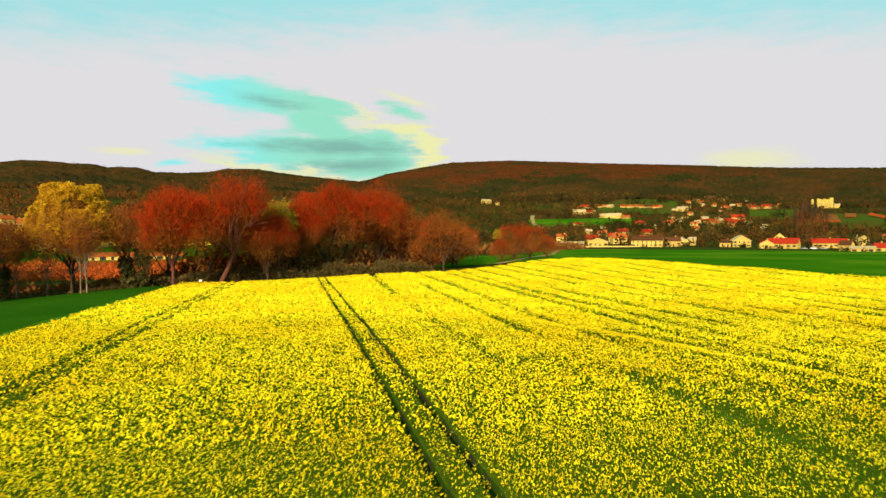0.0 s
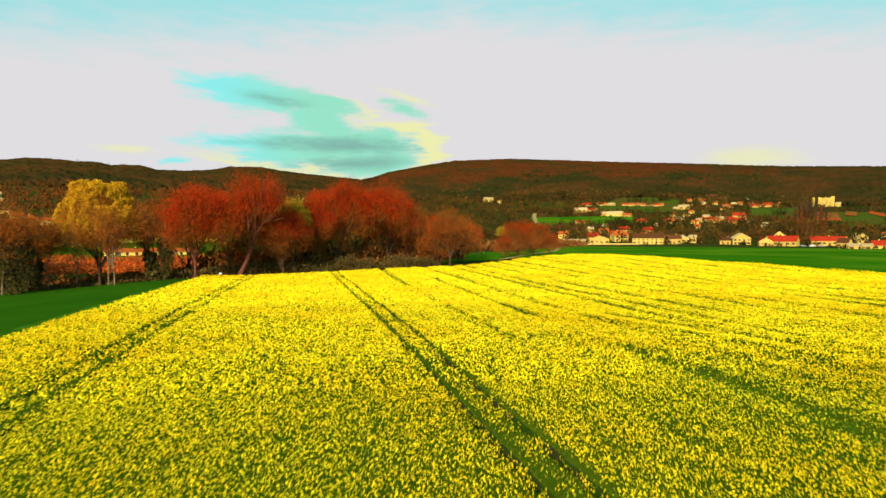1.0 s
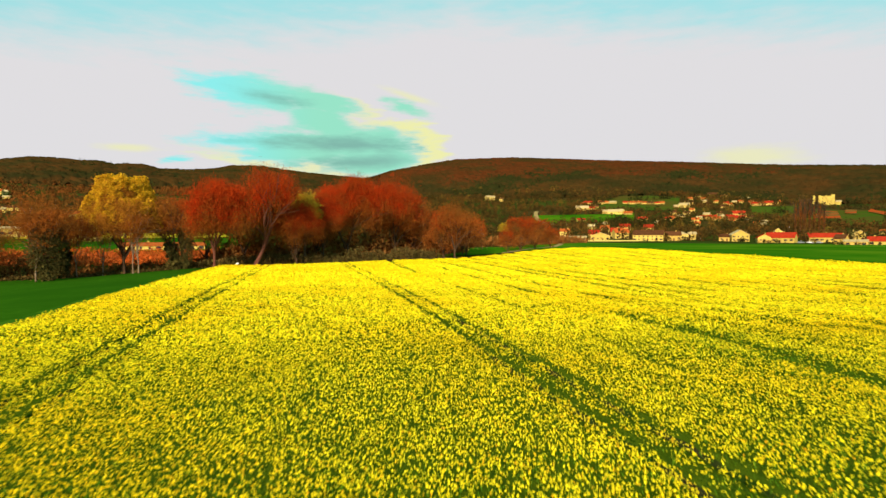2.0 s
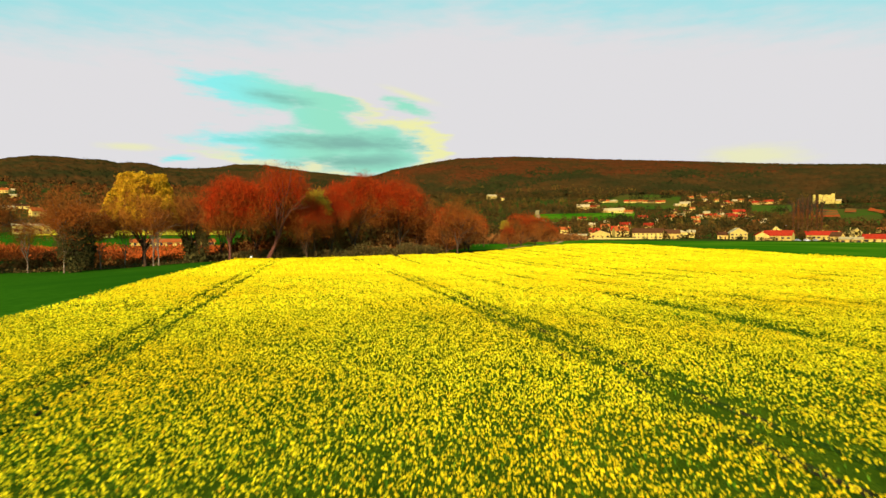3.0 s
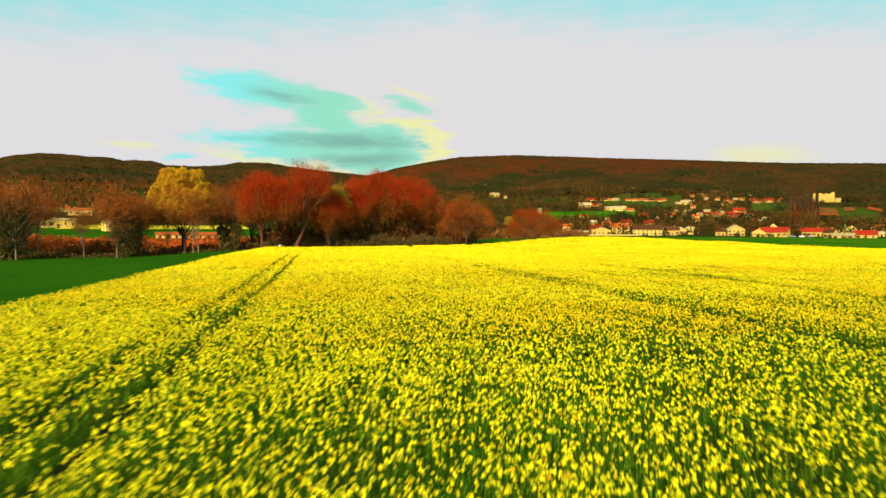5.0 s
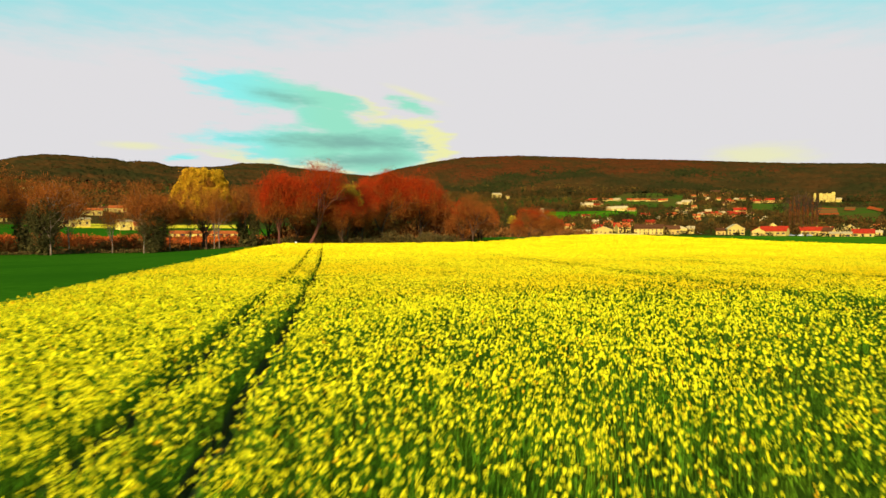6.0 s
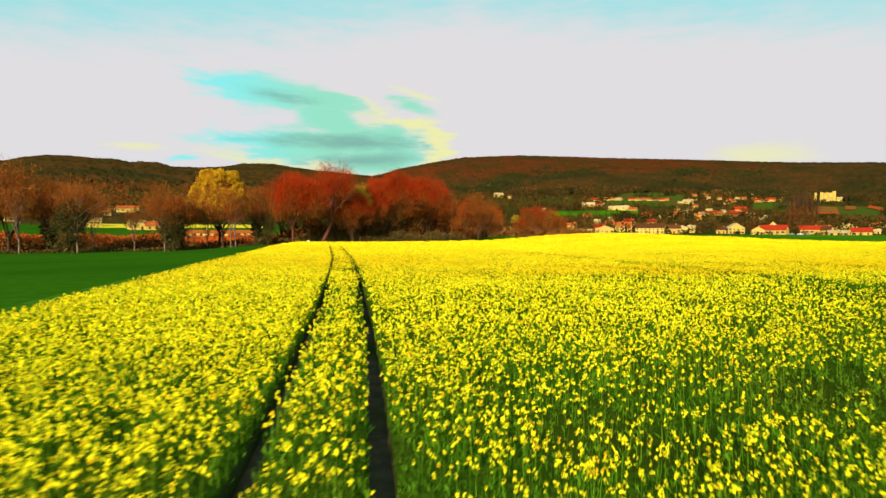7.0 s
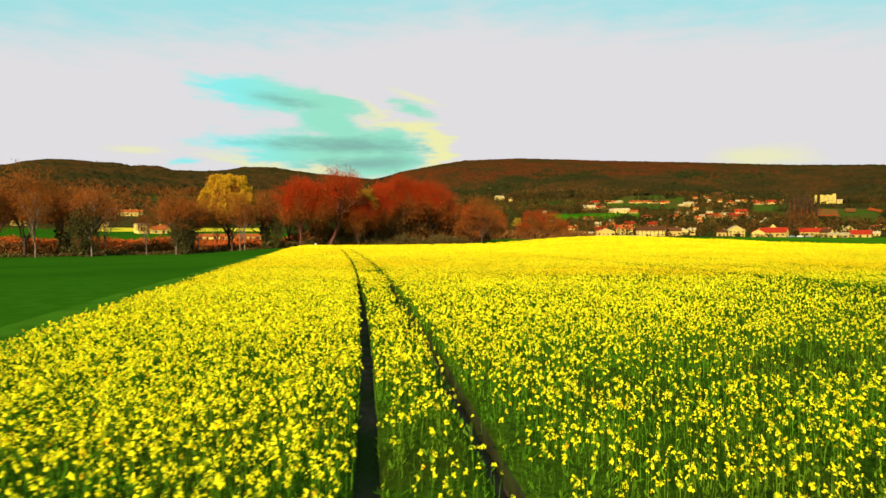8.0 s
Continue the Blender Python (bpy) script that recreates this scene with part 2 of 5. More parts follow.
M_HEDGE_RED = material("red_hedge", (0.52, 0.095, 0.015), (0.36, 0.068, 0.012), 0.2, island=0.14, third=(0.22, 0.050, 0.012), third_scale=0.09)
M_WOOD_BROWN = material("bare_woods", (0.052, 0.032, 0.008), (0.100, 0.042, 0.009), 0.06, island=0.10, rough=1.0, third=(0.030, 0.024, 0.006), third_scale=0.018)
M_WOOD_RED = material("budding_woods", (0.092, 0.023, 0.006), (0.064, 0.022, 0.006), 0.02, island=0.16, rough=1.0, third=(0.046, 0.024, 0.006), third_scale=0.006)
M_WOOD_GREEN = material("conifers", (0.020, 0.020, 0.005), (0.030, 0.027, 0.006), 0.05, island=0.16, rough=1.0)
M_BLOSSOM = material("cream_blossom", (0.46, 0.34, 0.11), (0.34, 0.22, 0.06), 0.4, island=0.15, rough=1.0)
# paler olive wood: sunlight on the crowns is put into this colour
M_WOOD_LIT = material("sunlit_orchards", (0.115, 0.072, 0.011), (0.095, 0.044, 0.009), 0.05, island=0.10, rough=1.0)
M_WOOD_VALLEY = material("red_brown_woods", (0.155, 0.046, 0.009), (0.115, 0.040, 0.009), 0.05, island=0.10, rough=1.0, third=(0.060, 0.034, 0.008), third_scale=0.012)
M_WOOD_OLIVE = material("olive_woods", (0.046, 0.027, 0.007), (0.070, 0.028, 0.007), 0.02, rough=1.0, third=(0.028, 0.023, 0.006), third_scale=0.006)
M_HILL = material("hill_floor", (0.034, 0.026, 0.007), (0.044, 0.024, 0.006), 0.05, third=(0.024, 0.022, 0.006), third_scale=0.004, rough=1.0, bump=1.0, bump_scale=0.07, bump_dist=5.0)
M_WALL = {
    "white": material("white_render", (0.63, 0.45, 0.10), (0.50, 0.34, 0.075), 0.6, rand=0.25),
    "cream": material("cream_render", (0.54, 0.35, 0.08), (0.43, 0.27, 0.06), 0.6, rand=0.3),
    "ochre": material("ochre_render", (0.54, 0.38, 0.08), (0.44, 0.30, 0.07), 0.6, rand=0.10),
    "stone": material("pale_stone", (0.55, 0.40, 0.085), (0.40, 0.28, 0.06), 0.12, rand=0.05),
}
M_ROOF = {
    "red": material("red_tiles", (0.36, 0.026, 0.010), (0.24, 0.022, 0.009), 0.8, rand=0.2),
    "brown": material("brown_tiles", (0.10, 0.036, 0.014), (0.07, 0.028, 0.011), 0.8, rand=0.2),
    "orange": material("orange_tiles", (0.42, 0.095, 0.02), (0.30, 0.065, 0.015), 0.8, rand=0.2),
    "pale": material("pale_sheet_roof", (0.50, 0.36, 0.16), (0.38, 0.27, 0.13), 0.5, rand=0.1),
}
M_GLASS = material("window_glass", (0.03, 0.03, 0.035), rough=0.15, spec=0.6)
M_SHUTTER = material("dark_wood", (0.10, 0.05, 0.025), (0.06, 0.03, 0.015), 2.0)
M_CONCRETE = material("pale_concrete", (0.50, 0.38, 0.10), (0.40, 0.30, 0.08), 0.7)
M_LANE = material("pale_gravel", (0.42, 0.27, 0.10), (0.30, 0.19, 0.07), 0.8, third=(0.22, 0.17, 0.06), third_scale=0.12, bump=0.3)
M_METAL = material("grey_metal", (0.25, 0.24, 0.22), (0.18, 0.17, 0.16), 2.0, rough=0.5, metal=0.6)
M_WHITEPAINT = material("white_paint", (0.82, 0.80, 0.76), (0.70, 0.68, 0.64), 4.0)
M_GREYPAINT = material("grey_car_paint", (0.30, 0.31, 0.32), (0.26, 0.27, 0.28), 2.0, rough=0.35, spec=0.5)
M_RUBBER = material("tyre_rubber", (0.03, 0.03, 0.03), (0.02, 0.02, 0.02), 5.0)

# ---- lie of the land ----
def sm(lo, hi, v):
    u = np.clip((v - lo) / (hi - lo), 0, 1)
    return u * u * (3 - 2 * u)


# skyline of the hills: azimuth in degrees from +y, slope of the view up to the crest
RIDGE_AZ = np.array([-60, -40, -26.9, -25.7, -24, -22.5, -21.4, -20.4, -19.3, -18, -17.3, -15.9, -14.6, -12, -10.1, -8.7, -6.2, -2.6, 1.4, 3.5, 6.1, 9.1, 12.4, 17.8, 23.1, 33.2, 41.9, 48.4, 62, 90])
RIDGE_UP = np.array([.085, .088, .094, .102, .1082, .1087, .1082, .1070, .1082, .1030, .1054, .1059, .0994, .1000, .1030, .1085, .1095, .1020, .0960, .0930, .108, .1185, .128, .1305, .1255, .1145, .102, .0945, .08, .05])
RIDGE_R = (np.array([-90, -18, -12, 2, 5, 90]), np.array([2900, 2900, 3700, 3700, 2300, 2300]))


def fbm(x, y, s):
    x, y = x / s, y / s
    return (np.sin(x * 1.3 + 2.1 * np.sin(y * .7 + 1.0)) + np.sin(y * 1.7 + 1.6 * np.sin(x * 1.1 + 2.0)) + .5 * np.sin(2.9 * x - 2.3 * y + .4) + .35 * np.sin(4.7 * x + 5.3 * y)) / 2.85


def land(x, y):
    """Height of the ground."""
    x, y = np.asarray(x, float), np.asarray(y, float)
    r = np.hypot(x, y)
    az = np.degrees(np.arctan2(x, y))
    near = -1.05 - .5 * sm(-5, -55, y) + .3 * np.exp(-((y - 55) / 40) ** 2 - ((x + 6) / 30) ** 2) - .55 * np.exp(-((y - 150) / 45) ** 2 - ((x - 8) / 35) ** 2)
    near = near - .5 * np.exp(-((y - 85) / 40) ** 2 - ((x - 30) / 22) ** 2) + 2.6 * sm(30, 100, x) * sm(90, 195, y) + .10 * fbm(x, y, 14.0) * sm(0, 60, r)
    near = near - 1.5 * sm(-32, -64, x) * sm(0, 80, y)
    up = np.interp(az, RIDGE_AZ, RIDGE_UP)
    far_r = np.interp(az, *RIDGE_R)
    crest = up * far_r + 7
    # the long slope from the valley floor up to the crest
    w = sm(-6, 6, az)
    foot_l = np.interp(r, [0, 190, 260, 350, 480, 900, 1500], [0, 0, 2, 5, 14, 50, 120])
    foot_r = np.interp(r, [0, 300, 480, 560, 905, 1320, 1500], [0, 0, 1.0, 3.5, 29.5, 86, 112])
    foot_r = foot_r * (1 - .30 * sm(32, 42, az))
    foot = foot_l * (1 - w) + foot_r * w
    knoll = 4 * np.exp(-((x - 920) / 110) ** 2 - ((y - 945) / 110) ** 2)
    u = np.clip((r - 1500) / (far_r - 1500), 0, 1)
    g = 1 - (1 - u) ** 1.15
    start = 120 * (1 - w) + 112 * w * (1 - .30 * sm(32, 42, az))
    hill = start * (1 - g) + crest * g
    hill = np.where(r > far_r, crest - .10 * (r - far_r), hill)
    z = np.where(r < 1500, foot + knoll, hill)
    z = z + fbm(x, y, 130.0) * 6 * sm(900, 1600, r) * (1 - sm(.75, .97, u))
    k = sm(170, 330, r)
    back = sm(-70, -110, np.abs(az) * -1)          # behind the camera the land stays low
    z = z * (1 - back) + back * (3 * fbm(x, y, 300.0) + 2)
    return near * (1 - k) + (z + near * 0.0) * k


# ---- mesh helpers ----
def link_np(name, verts, faces, mats, idx=None, smooth=False, parent=None):
    """A mesh object from arrays; faces: a list of (n, k) index arrays."""
    me = bpy.data.meshes.new(name)
    verts = np.asarray(verts, np.float32)
    faces = [np.asarray(f, np.int32) for f in faces if len(f)]
    tot = np.concatenate([np.full(len(f), f.shape[1], np.int32) for f in faces])
    loops = np.concatenate([f.ravel() for f in faces])
    me.vertices.add(len(verts))
    me.vertices.foreach_set("co", verts.ravel())
    me.loops.add(len(loops))
    me.loops.foreach_set("vertex_index", loops)
    me.polygons.add(len(tot))
    me.polygons.foreach_set("loop_start", np.concatenate([[0], np.cumsum(tot)[:-1]]).astype(np.int32))
    me.polygons.foreach_set("loop_total", tot)
    for m in mats if isinstance(mats, (list, tuple)) else [mats]:
        me.materials.append(m)
    if idx is not None:
        me.polygons.foreach_set("material_index", np.asarray(idx, np.int32))
    if smooth:
        me.polygons.foreach_set("use_smooth", np.ones(len(tot), bool))
    me.update(calc_edges=True)
    ob = new(name, me)
    if parent:
        ob.parent = parent
    return ob


def grid_faces(nu, nv, off=0):
    i = np.arange(nu - 1)[:, None] * nv + np.arange(nv - 1)[None, :] + off
    return np.stack([i, i + nv, i + nv + 1, i + 1], -1).reshape(-1, 4)


def part(name, bm, mat, parent, label="", smooth=False):
    """One bmesh as one mesh object under a thing or a part."""
    me = bpy.data.meshes.new(name)
    bm.to_mesh(me)
    bm.free()
    me.materials.append(mat)
    if smooth:
        for f in me.polygons:
            f.use_smooth = True
    ob = new(name, me)
    ob.parent = parent
    if label:
        ob["label"] = label
    return ob


def box(bm, x0, x1, y0, y1, z0, z1):
    r = bmesh.ops.create_cube(bm, size=1.0)
    for v in r["verts"]:
        v.co = Vector(((x0 + x1) / 2 + v.co.x * (x1 - x0), (y0 + y1) / 2 + v.co.y * (y1 - y0), (z0 + z1) / 2 + v.co.z * (z1 - z0)))


def boxes(*bs):
    bm = bmesh.new()
    for b in bs:
        box(bm, *b)
    return bm


def empty(name, m):
    ob = new(name)
    ob.empty_display_size = 0.5
    ob.matrix_world = m
    return ob

# ---- ground: one sheet out to the horizon ----
az_ring = np.radians(np.concatenate([np.arange(-45, 65, 0.75), np.arange(65, 315, 5.0)]))
r_ring = np.concatenate([[0.01], np.geomspace(6, 4700, 170)])
gx = r_ring[:, None] * np.sin(az_ring)[None, :]
gy = r_ring[:, None] * np.cos(az_ring)[None, :]
gz = land(gx, gy)
na = len(az_ring)
gv = np.stack([gx, gy, gz], -1).reshape(-1, 3)
i = np.arange(len(r_ring) - 1)[:, None] * na + np.arange(na)[None, :]
j = np.arange(len(r_ring) - 1)[:, None] * na + (np.arange(na)[None, :] + 1) % na
gf = np.stack([i, j, j + na, i + na], -1).reshape(-1, 4)
gc = gv[gf].mean(1)
gr = np.hypot(gc[:, 0], gc[:, 1])
hilly = ((gr > 1350) & (gc[:, 1] > -300)).astype(int)
ground = tagged(link_np("ground", gv, [gf], [M_GROUND, M_HILL], hilly, smooth=True), "rolling valley floor of grass and earth rising into wooded hills", "ground", kind="structure")


PARCELS = []


def field_sheet(name, corners, mat, n, lift, label, cat="field"):
    """A field laid over the land: a quadrilateral of four corners, n cells a side."""
    a, b, c, d = [np.array(p, float) for p in corners]
    if "hill" in name or "vine" in name:
        PARCELS.append((a, b, c, d))
    u, v = np.meshgrid(np.linspace(0, 1, n), np.linspace(0, 1, n), indexing="ij")
    p = (1 - u)[..., None] * ((1 - v)[..., None] * a + v[..., None] * d) + u[..., None] * ((1 - v)[..., None] * b + v[..., None] * c)
    z = land(p[..., 0], p[..., 1]) + lift
    vs = np.concatenate([p, z[..., None]], -1).reshape(-1, 3)
    return tagged(link_np(name, vs, [grid_faces(n, n)], mat, smooth=True), label, cat, kind="structure")


field_sheet("wheat_field", [(-30.2, -90), (-30.2, 140), (-170, 80), (-170, -90)], M_WHEAT, 60, 0.12, "dark green field of young wheat beside the rapeseed")
field_sheet("meadow", [(158, -60), (88, 208), (130, 420), (420, 215)], M_WHEAT2, 60, 0.35, "bright green field of young cereal reaching to the village")
field_sheet("paddock", [(8, 190), (30, 260), (100, 290), (92, 204)], M_WHEAT2, 24, 0.3, "small green paddock behind the trees")

# parcels on the slopes behind the village and across the valley
field_sheet("hillside_meadow", [(267, 745), (410, 735), (478, 856), (324, 905)], M_WHEAT2, 16, 1.0, "green meadow between the houses")
field_sheet("hillside_meadow", [(628, 679), (594, 529), (858, 765), (821, 864)], M_PASTURE, 16, 1.0, "dull green pasture below the castle")
field_sheet("hillside_meadow", [(656, 815), (694, 767), (847, 936), (768, 955)], M_PASTURE, 16, 1.0, "dull green pasture among the houses")
field_sheet("hillside_meadow", [(447, 949), (562, 860), (687, 1053), (676, 1257)], M_PASTURE, 20, 1.0, "olive pasture above the houses")
field_sheet("vineyard", [(685, 721), (689, 678), (806, 803), (803, 839)], M_VINES, 24, 2.0, "red-brown vineyard plot below the castle")
field_sheet("vineyard", [(783, 766), (771, 734), (842, 802), (842, 823)], M_VINES, 24, 2.0, "red-brown vineyard plot below the castle")
field_sheet("vineyard", [(825, 766), (770, 686), (822, 732), (865, 798)], M_VINES, 24, 2.0, "red-brown vineyard plot below the castle")
field_sheet("far_field", [(-152, 302), (-60, 345), (-70, 380), (-160, 350)], M_STUBBLE, 16, 0.6, "sunlit yellow strip of field beyond the trees")

field_sheet("back_meadow", [(-215, 322), (-58, 338), (-26, 234), (-215, 192)], M_WHEAT, 24, 0.4, "strip of green meadow beyond the red-orange hedge")



def lane(name, line, width, mat, lift, label):
    """A narrow way laid over the land along a bending line."""
    p = np.array(line, float)
    t = np.linspace(0, len(p) - 1, 12 * (len(p) - 1) + 1)
    # smooth the corners
    k = np.clip(t.astype(int), 0, len(p) - 2)
    f = (t - k)[:, None]
    m = np.gradient(p, axis=0)
    q = (2 * f ** 3 - 3 * f ** 2 + 1) * p[k] + (f ** 3 - 2 * f ** 2 + f) * m[k] + (3 * f ** 2 - 2 * f ** 3) * p[k + 1] + (f ** 3 - f ** 2) * m[k + 1]
    d = np.gradient(q, axis=0)
    d /= np.linalg.norm(d, axis=1, keepdims=True)
    side = np.stack([-d[:, 1], d[:, 0]], -1)
    v = np.stack([q + side * width * s_ for s_ in (-.5, -.17, .17, .5)], 1)
    z = land(v[..., 0], v[..., 1]) + lift + np.array([0, .06, .06, 0])
    return tagged(link_np(name, np.concatenate([v, z[..., None]], -1).reshape(-1, 3), [grid_faces(len(q), 4)], mat, smooth=True), label, "lane", kind="structure")


VILLAGE_LANE = [(352, 960), (338, 926), (320, 874), (296, 795), (281, 728), (290, 700), (318, 694), (345, 700)]
lane("village_lane", VILLAGE_LANE, 6.5, M_LANE, 1.6, "pale gravel lane bending round a green meadow")
lane("field_lane", [(58, 196), (67, 206), (74, 217), (88, 239.5), (112, 282), (139, 338), (160, 385), (190, 440)], 3.0, M_LANE, .42, "pale dirt lane between the paddock and the cereal field")

# ---- the rapeseed field ----
EDGE = -30.0
GAUGE = 1.92


def track_b(y):
    return -18.95 - 1.7 * np.exp(-(y + 42) / 26.0) - .014 * np.maximum(y - 15, 0)


def track_a(y):
    return 5.0 - .045 * (y - 10)


def far_end(x):
    return 136 + .53 * (x + 30) + 3 * np.sin(x * .11)


def right_end(y):
    return np.interp(y, [-80, 30, 112, 197], [155, 139, 124, 89])


def inside(x, y):
    return (x > EDGE) & (x < right_end(y)) & (y < far_end(x))


def rut_gap(x, y):
    """Distance to the edge of the nearest wheel rut."""
    d = 1e9
    for tr, wide in ((track_b, half_b(y)), (track_a, half(y))):
        c = tr(y)
        d = np.minimum(d, np.minimum(np.abs(x - c), np.abs(x - c - GAUGE)) - wide)
    return d


CROP = 1.0
ys = np.concatenate([np.arange(-75, 30, 0.8), np.arange(30, 230, 3.0)])


def half(y):
    """Half the width of a wheel rut; the crop closes in over the lower ground."""
    return .185 + .045 * sm(-25, 15, y)


def half_b(y):
    """The same for the track along the field's edge, which closes sooner."""
    return .19 - .07 * sm(-26, -8, y)


def furrow(x, y):
    """Shallow lines and thin places along the drilling direction, 0 to 1."""
    d = np.zeros_like(x)
    far = sm(35, 95, np.hypot(x, y))
    for n_, c in enumerate((12.6, 26.5, 34.6, 38.5, 44.0, 51.5, 57.0, 66.0, 72.0, 81.0, 88.0, 97.0, 108.0, 119.0)):
        wob = .35 * np.sin(y * .05 + n_ * 1.7)
        run = np.clip(.75 + .7 * fbm(x * 0 + n_ * 13.0, y, 16.0), 0, 1)
        d = np.maximum(d, run * np.exp(-((x - c - wob) / (.45 + .35 * far)) ** 2))
    d = d * (.4 + .9 * far)
    band = np.exp(-((x - 21.2 - .3 * np.sin(y * .3)) / 1.1) ** 2) * np.clip(.75 + .7 * fbm(x, y, 3.5), 0, 1)
    band = band * sm(39, 34, y)
    band = np.maximum(band, .7 * np.exp(-((x - 31.6) / 1.2) ** 2 - ((y - 28.5) / 3.0) ** 2))
    line = np.exp(-((x - 20.6 - .2 * np.sin(y * .07)) / .5) ** 2) * sm(53, 60, y) * sm(145, 115, y) * 1.2
    return np.maximum(np.maximum(d, band), line)


def rank(x, y):
    """One ridge of taller, thicker plants that runs askew to the drilling, 0 to 1."""
    return np.exp(-((x - 31.3 + .27 * (y - 40)) / .9) ** 2) * sm(21, 26, y) * sm(68, 54, y)


def streak(x, y):
    """Long thin ripples in the crop along the drilling direction."""
    return fbm(x, y * .09, .8) * np.clip(.5 + .7 * fbm(x, y, 21.0), 0, 1)


def canopy(name, left, right, cols, depth, depth_far, y0, y1, mat, flanks):
    """One leafy strip of the crop between two lines, with its flanks down to the soil."""
    yy = ys[(ys >= y0) & (ys <= y1)]
    lo, hi = left(yy), right(yy)
    u = np.linspace(0, 1, cols)
    x = lo[:, None] + (hi - lo)[:, None] * u[None, :]
    y = np.repeat(yy[:, None], cols, 1)
    keep_y = np.minimum(y, far_end(x))
    g = land(x, keep_y)
    hump = 0.07 * fbm(x * 3.1, keep_y * 3.1, 1.3) + 0.05 * fbm(x, keep_y, 4.0) - .32 * furrow(x, keep_y) + .06 * streak(x, keep_y) * sm(0, 40, x)
    top = g + CROP - (depth + (depth_far - depth) * sm(y0 + 40, y1, keep_y)) + hump
    x = np.concatenate([x[:, :1], x, x[:, -1:]], 1)
    keep_y = np.concatenate([keep_y[:, :1], keep_y, keep_y[:, -1:]], 1)
    z = np.concatenate([g[:, :1] - .05, top, g[:, -1:] - .05], 1)
    vs = np.stack([x, keep_y, z], -1)
    # close the far end down to the soil
    tail = vs[-1:].copy()
    tail[..., 1] += .05
    tail[..., 2] = land(tail[..., 0], tail[..., 1]) - .05
    vs = np.concatenate([vs, tail], 0)
    idx = np.zeros((len(yy), cols + 1), int)
    fc = vs[:-1, 1:-1]
    cx_, cy_ = (fc[:, :-1, 0] + fc[:, 1:, 0]) / 2, (fc[:, :-1, 1] + fc[:, 1:, 1]) / 2
    idx[:, 1:-1] = np.where((cx_ > 33.5 + 1.09 * cy_) & (cy_ < 72), 3, 0)
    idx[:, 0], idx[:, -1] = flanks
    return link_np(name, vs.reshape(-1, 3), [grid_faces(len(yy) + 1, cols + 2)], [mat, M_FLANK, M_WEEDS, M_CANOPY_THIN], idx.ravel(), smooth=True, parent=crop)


crop = tagged(empty("rapeseed_field", Matrix()), "field of rapeseed in full yellow flower cut by wheel tracks", "crop field", kind="stuff")
STRIPS = [
    (lambda y: EDGE + .15 * np.sin(y * .9) + 0 * y, lambda y: track_b(y) - half_b(y), 26, (1, 1)),
    (lambda y: track_b(y) + half_b(y), lambda y: track_b(y) + GAUGE - half_b(y), 8, (1, 1)),
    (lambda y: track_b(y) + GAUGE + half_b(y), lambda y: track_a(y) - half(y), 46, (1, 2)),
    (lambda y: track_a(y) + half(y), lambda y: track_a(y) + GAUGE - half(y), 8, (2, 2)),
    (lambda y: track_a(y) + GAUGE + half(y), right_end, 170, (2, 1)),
]
for lo_line, hi_line, cols, sides_ in STRIPS:
    canopy("foliage", lo_line, hi_line, cols, .58, .58, -75, -11.9, M_UNDER, sides_)
    canopy("foliage", lo_line, hi_line, cols, .48, .34, -12.7, 72.5, M_CANOPY_MID, (2, 2))
    canopy("foliage", lo_line, hi_line, cols, .34, .30, 72, 230, M_CANOPY, sides_)

field_sheet("verge", [(EDGE - .05, -90), (EDGE - .05, 136), (EDGE - 3.6, 136), (EDGE - 3.9, -90)], M_VERGE, 60, 0.16, "narrow verge of rough grass between rapeseed and wheat", "grass")
soil = field_sheet("soil", [(EDGE - .3, -76), (EDGE - .3, 140), (96, 206), (168, -76)], M_SOIL, 90, 0.05, "bare dark soil showing in the wheel tracks", "soil")

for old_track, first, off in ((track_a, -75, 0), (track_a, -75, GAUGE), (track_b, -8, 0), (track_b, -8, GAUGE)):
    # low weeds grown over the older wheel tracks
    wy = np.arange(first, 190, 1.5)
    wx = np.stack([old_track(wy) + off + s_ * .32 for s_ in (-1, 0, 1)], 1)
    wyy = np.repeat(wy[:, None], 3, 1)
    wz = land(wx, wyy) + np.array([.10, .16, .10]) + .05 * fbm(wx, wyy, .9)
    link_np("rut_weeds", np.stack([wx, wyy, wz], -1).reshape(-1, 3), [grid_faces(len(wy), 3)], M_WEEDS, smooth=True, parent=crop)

rng = np.random.default_rng(7)


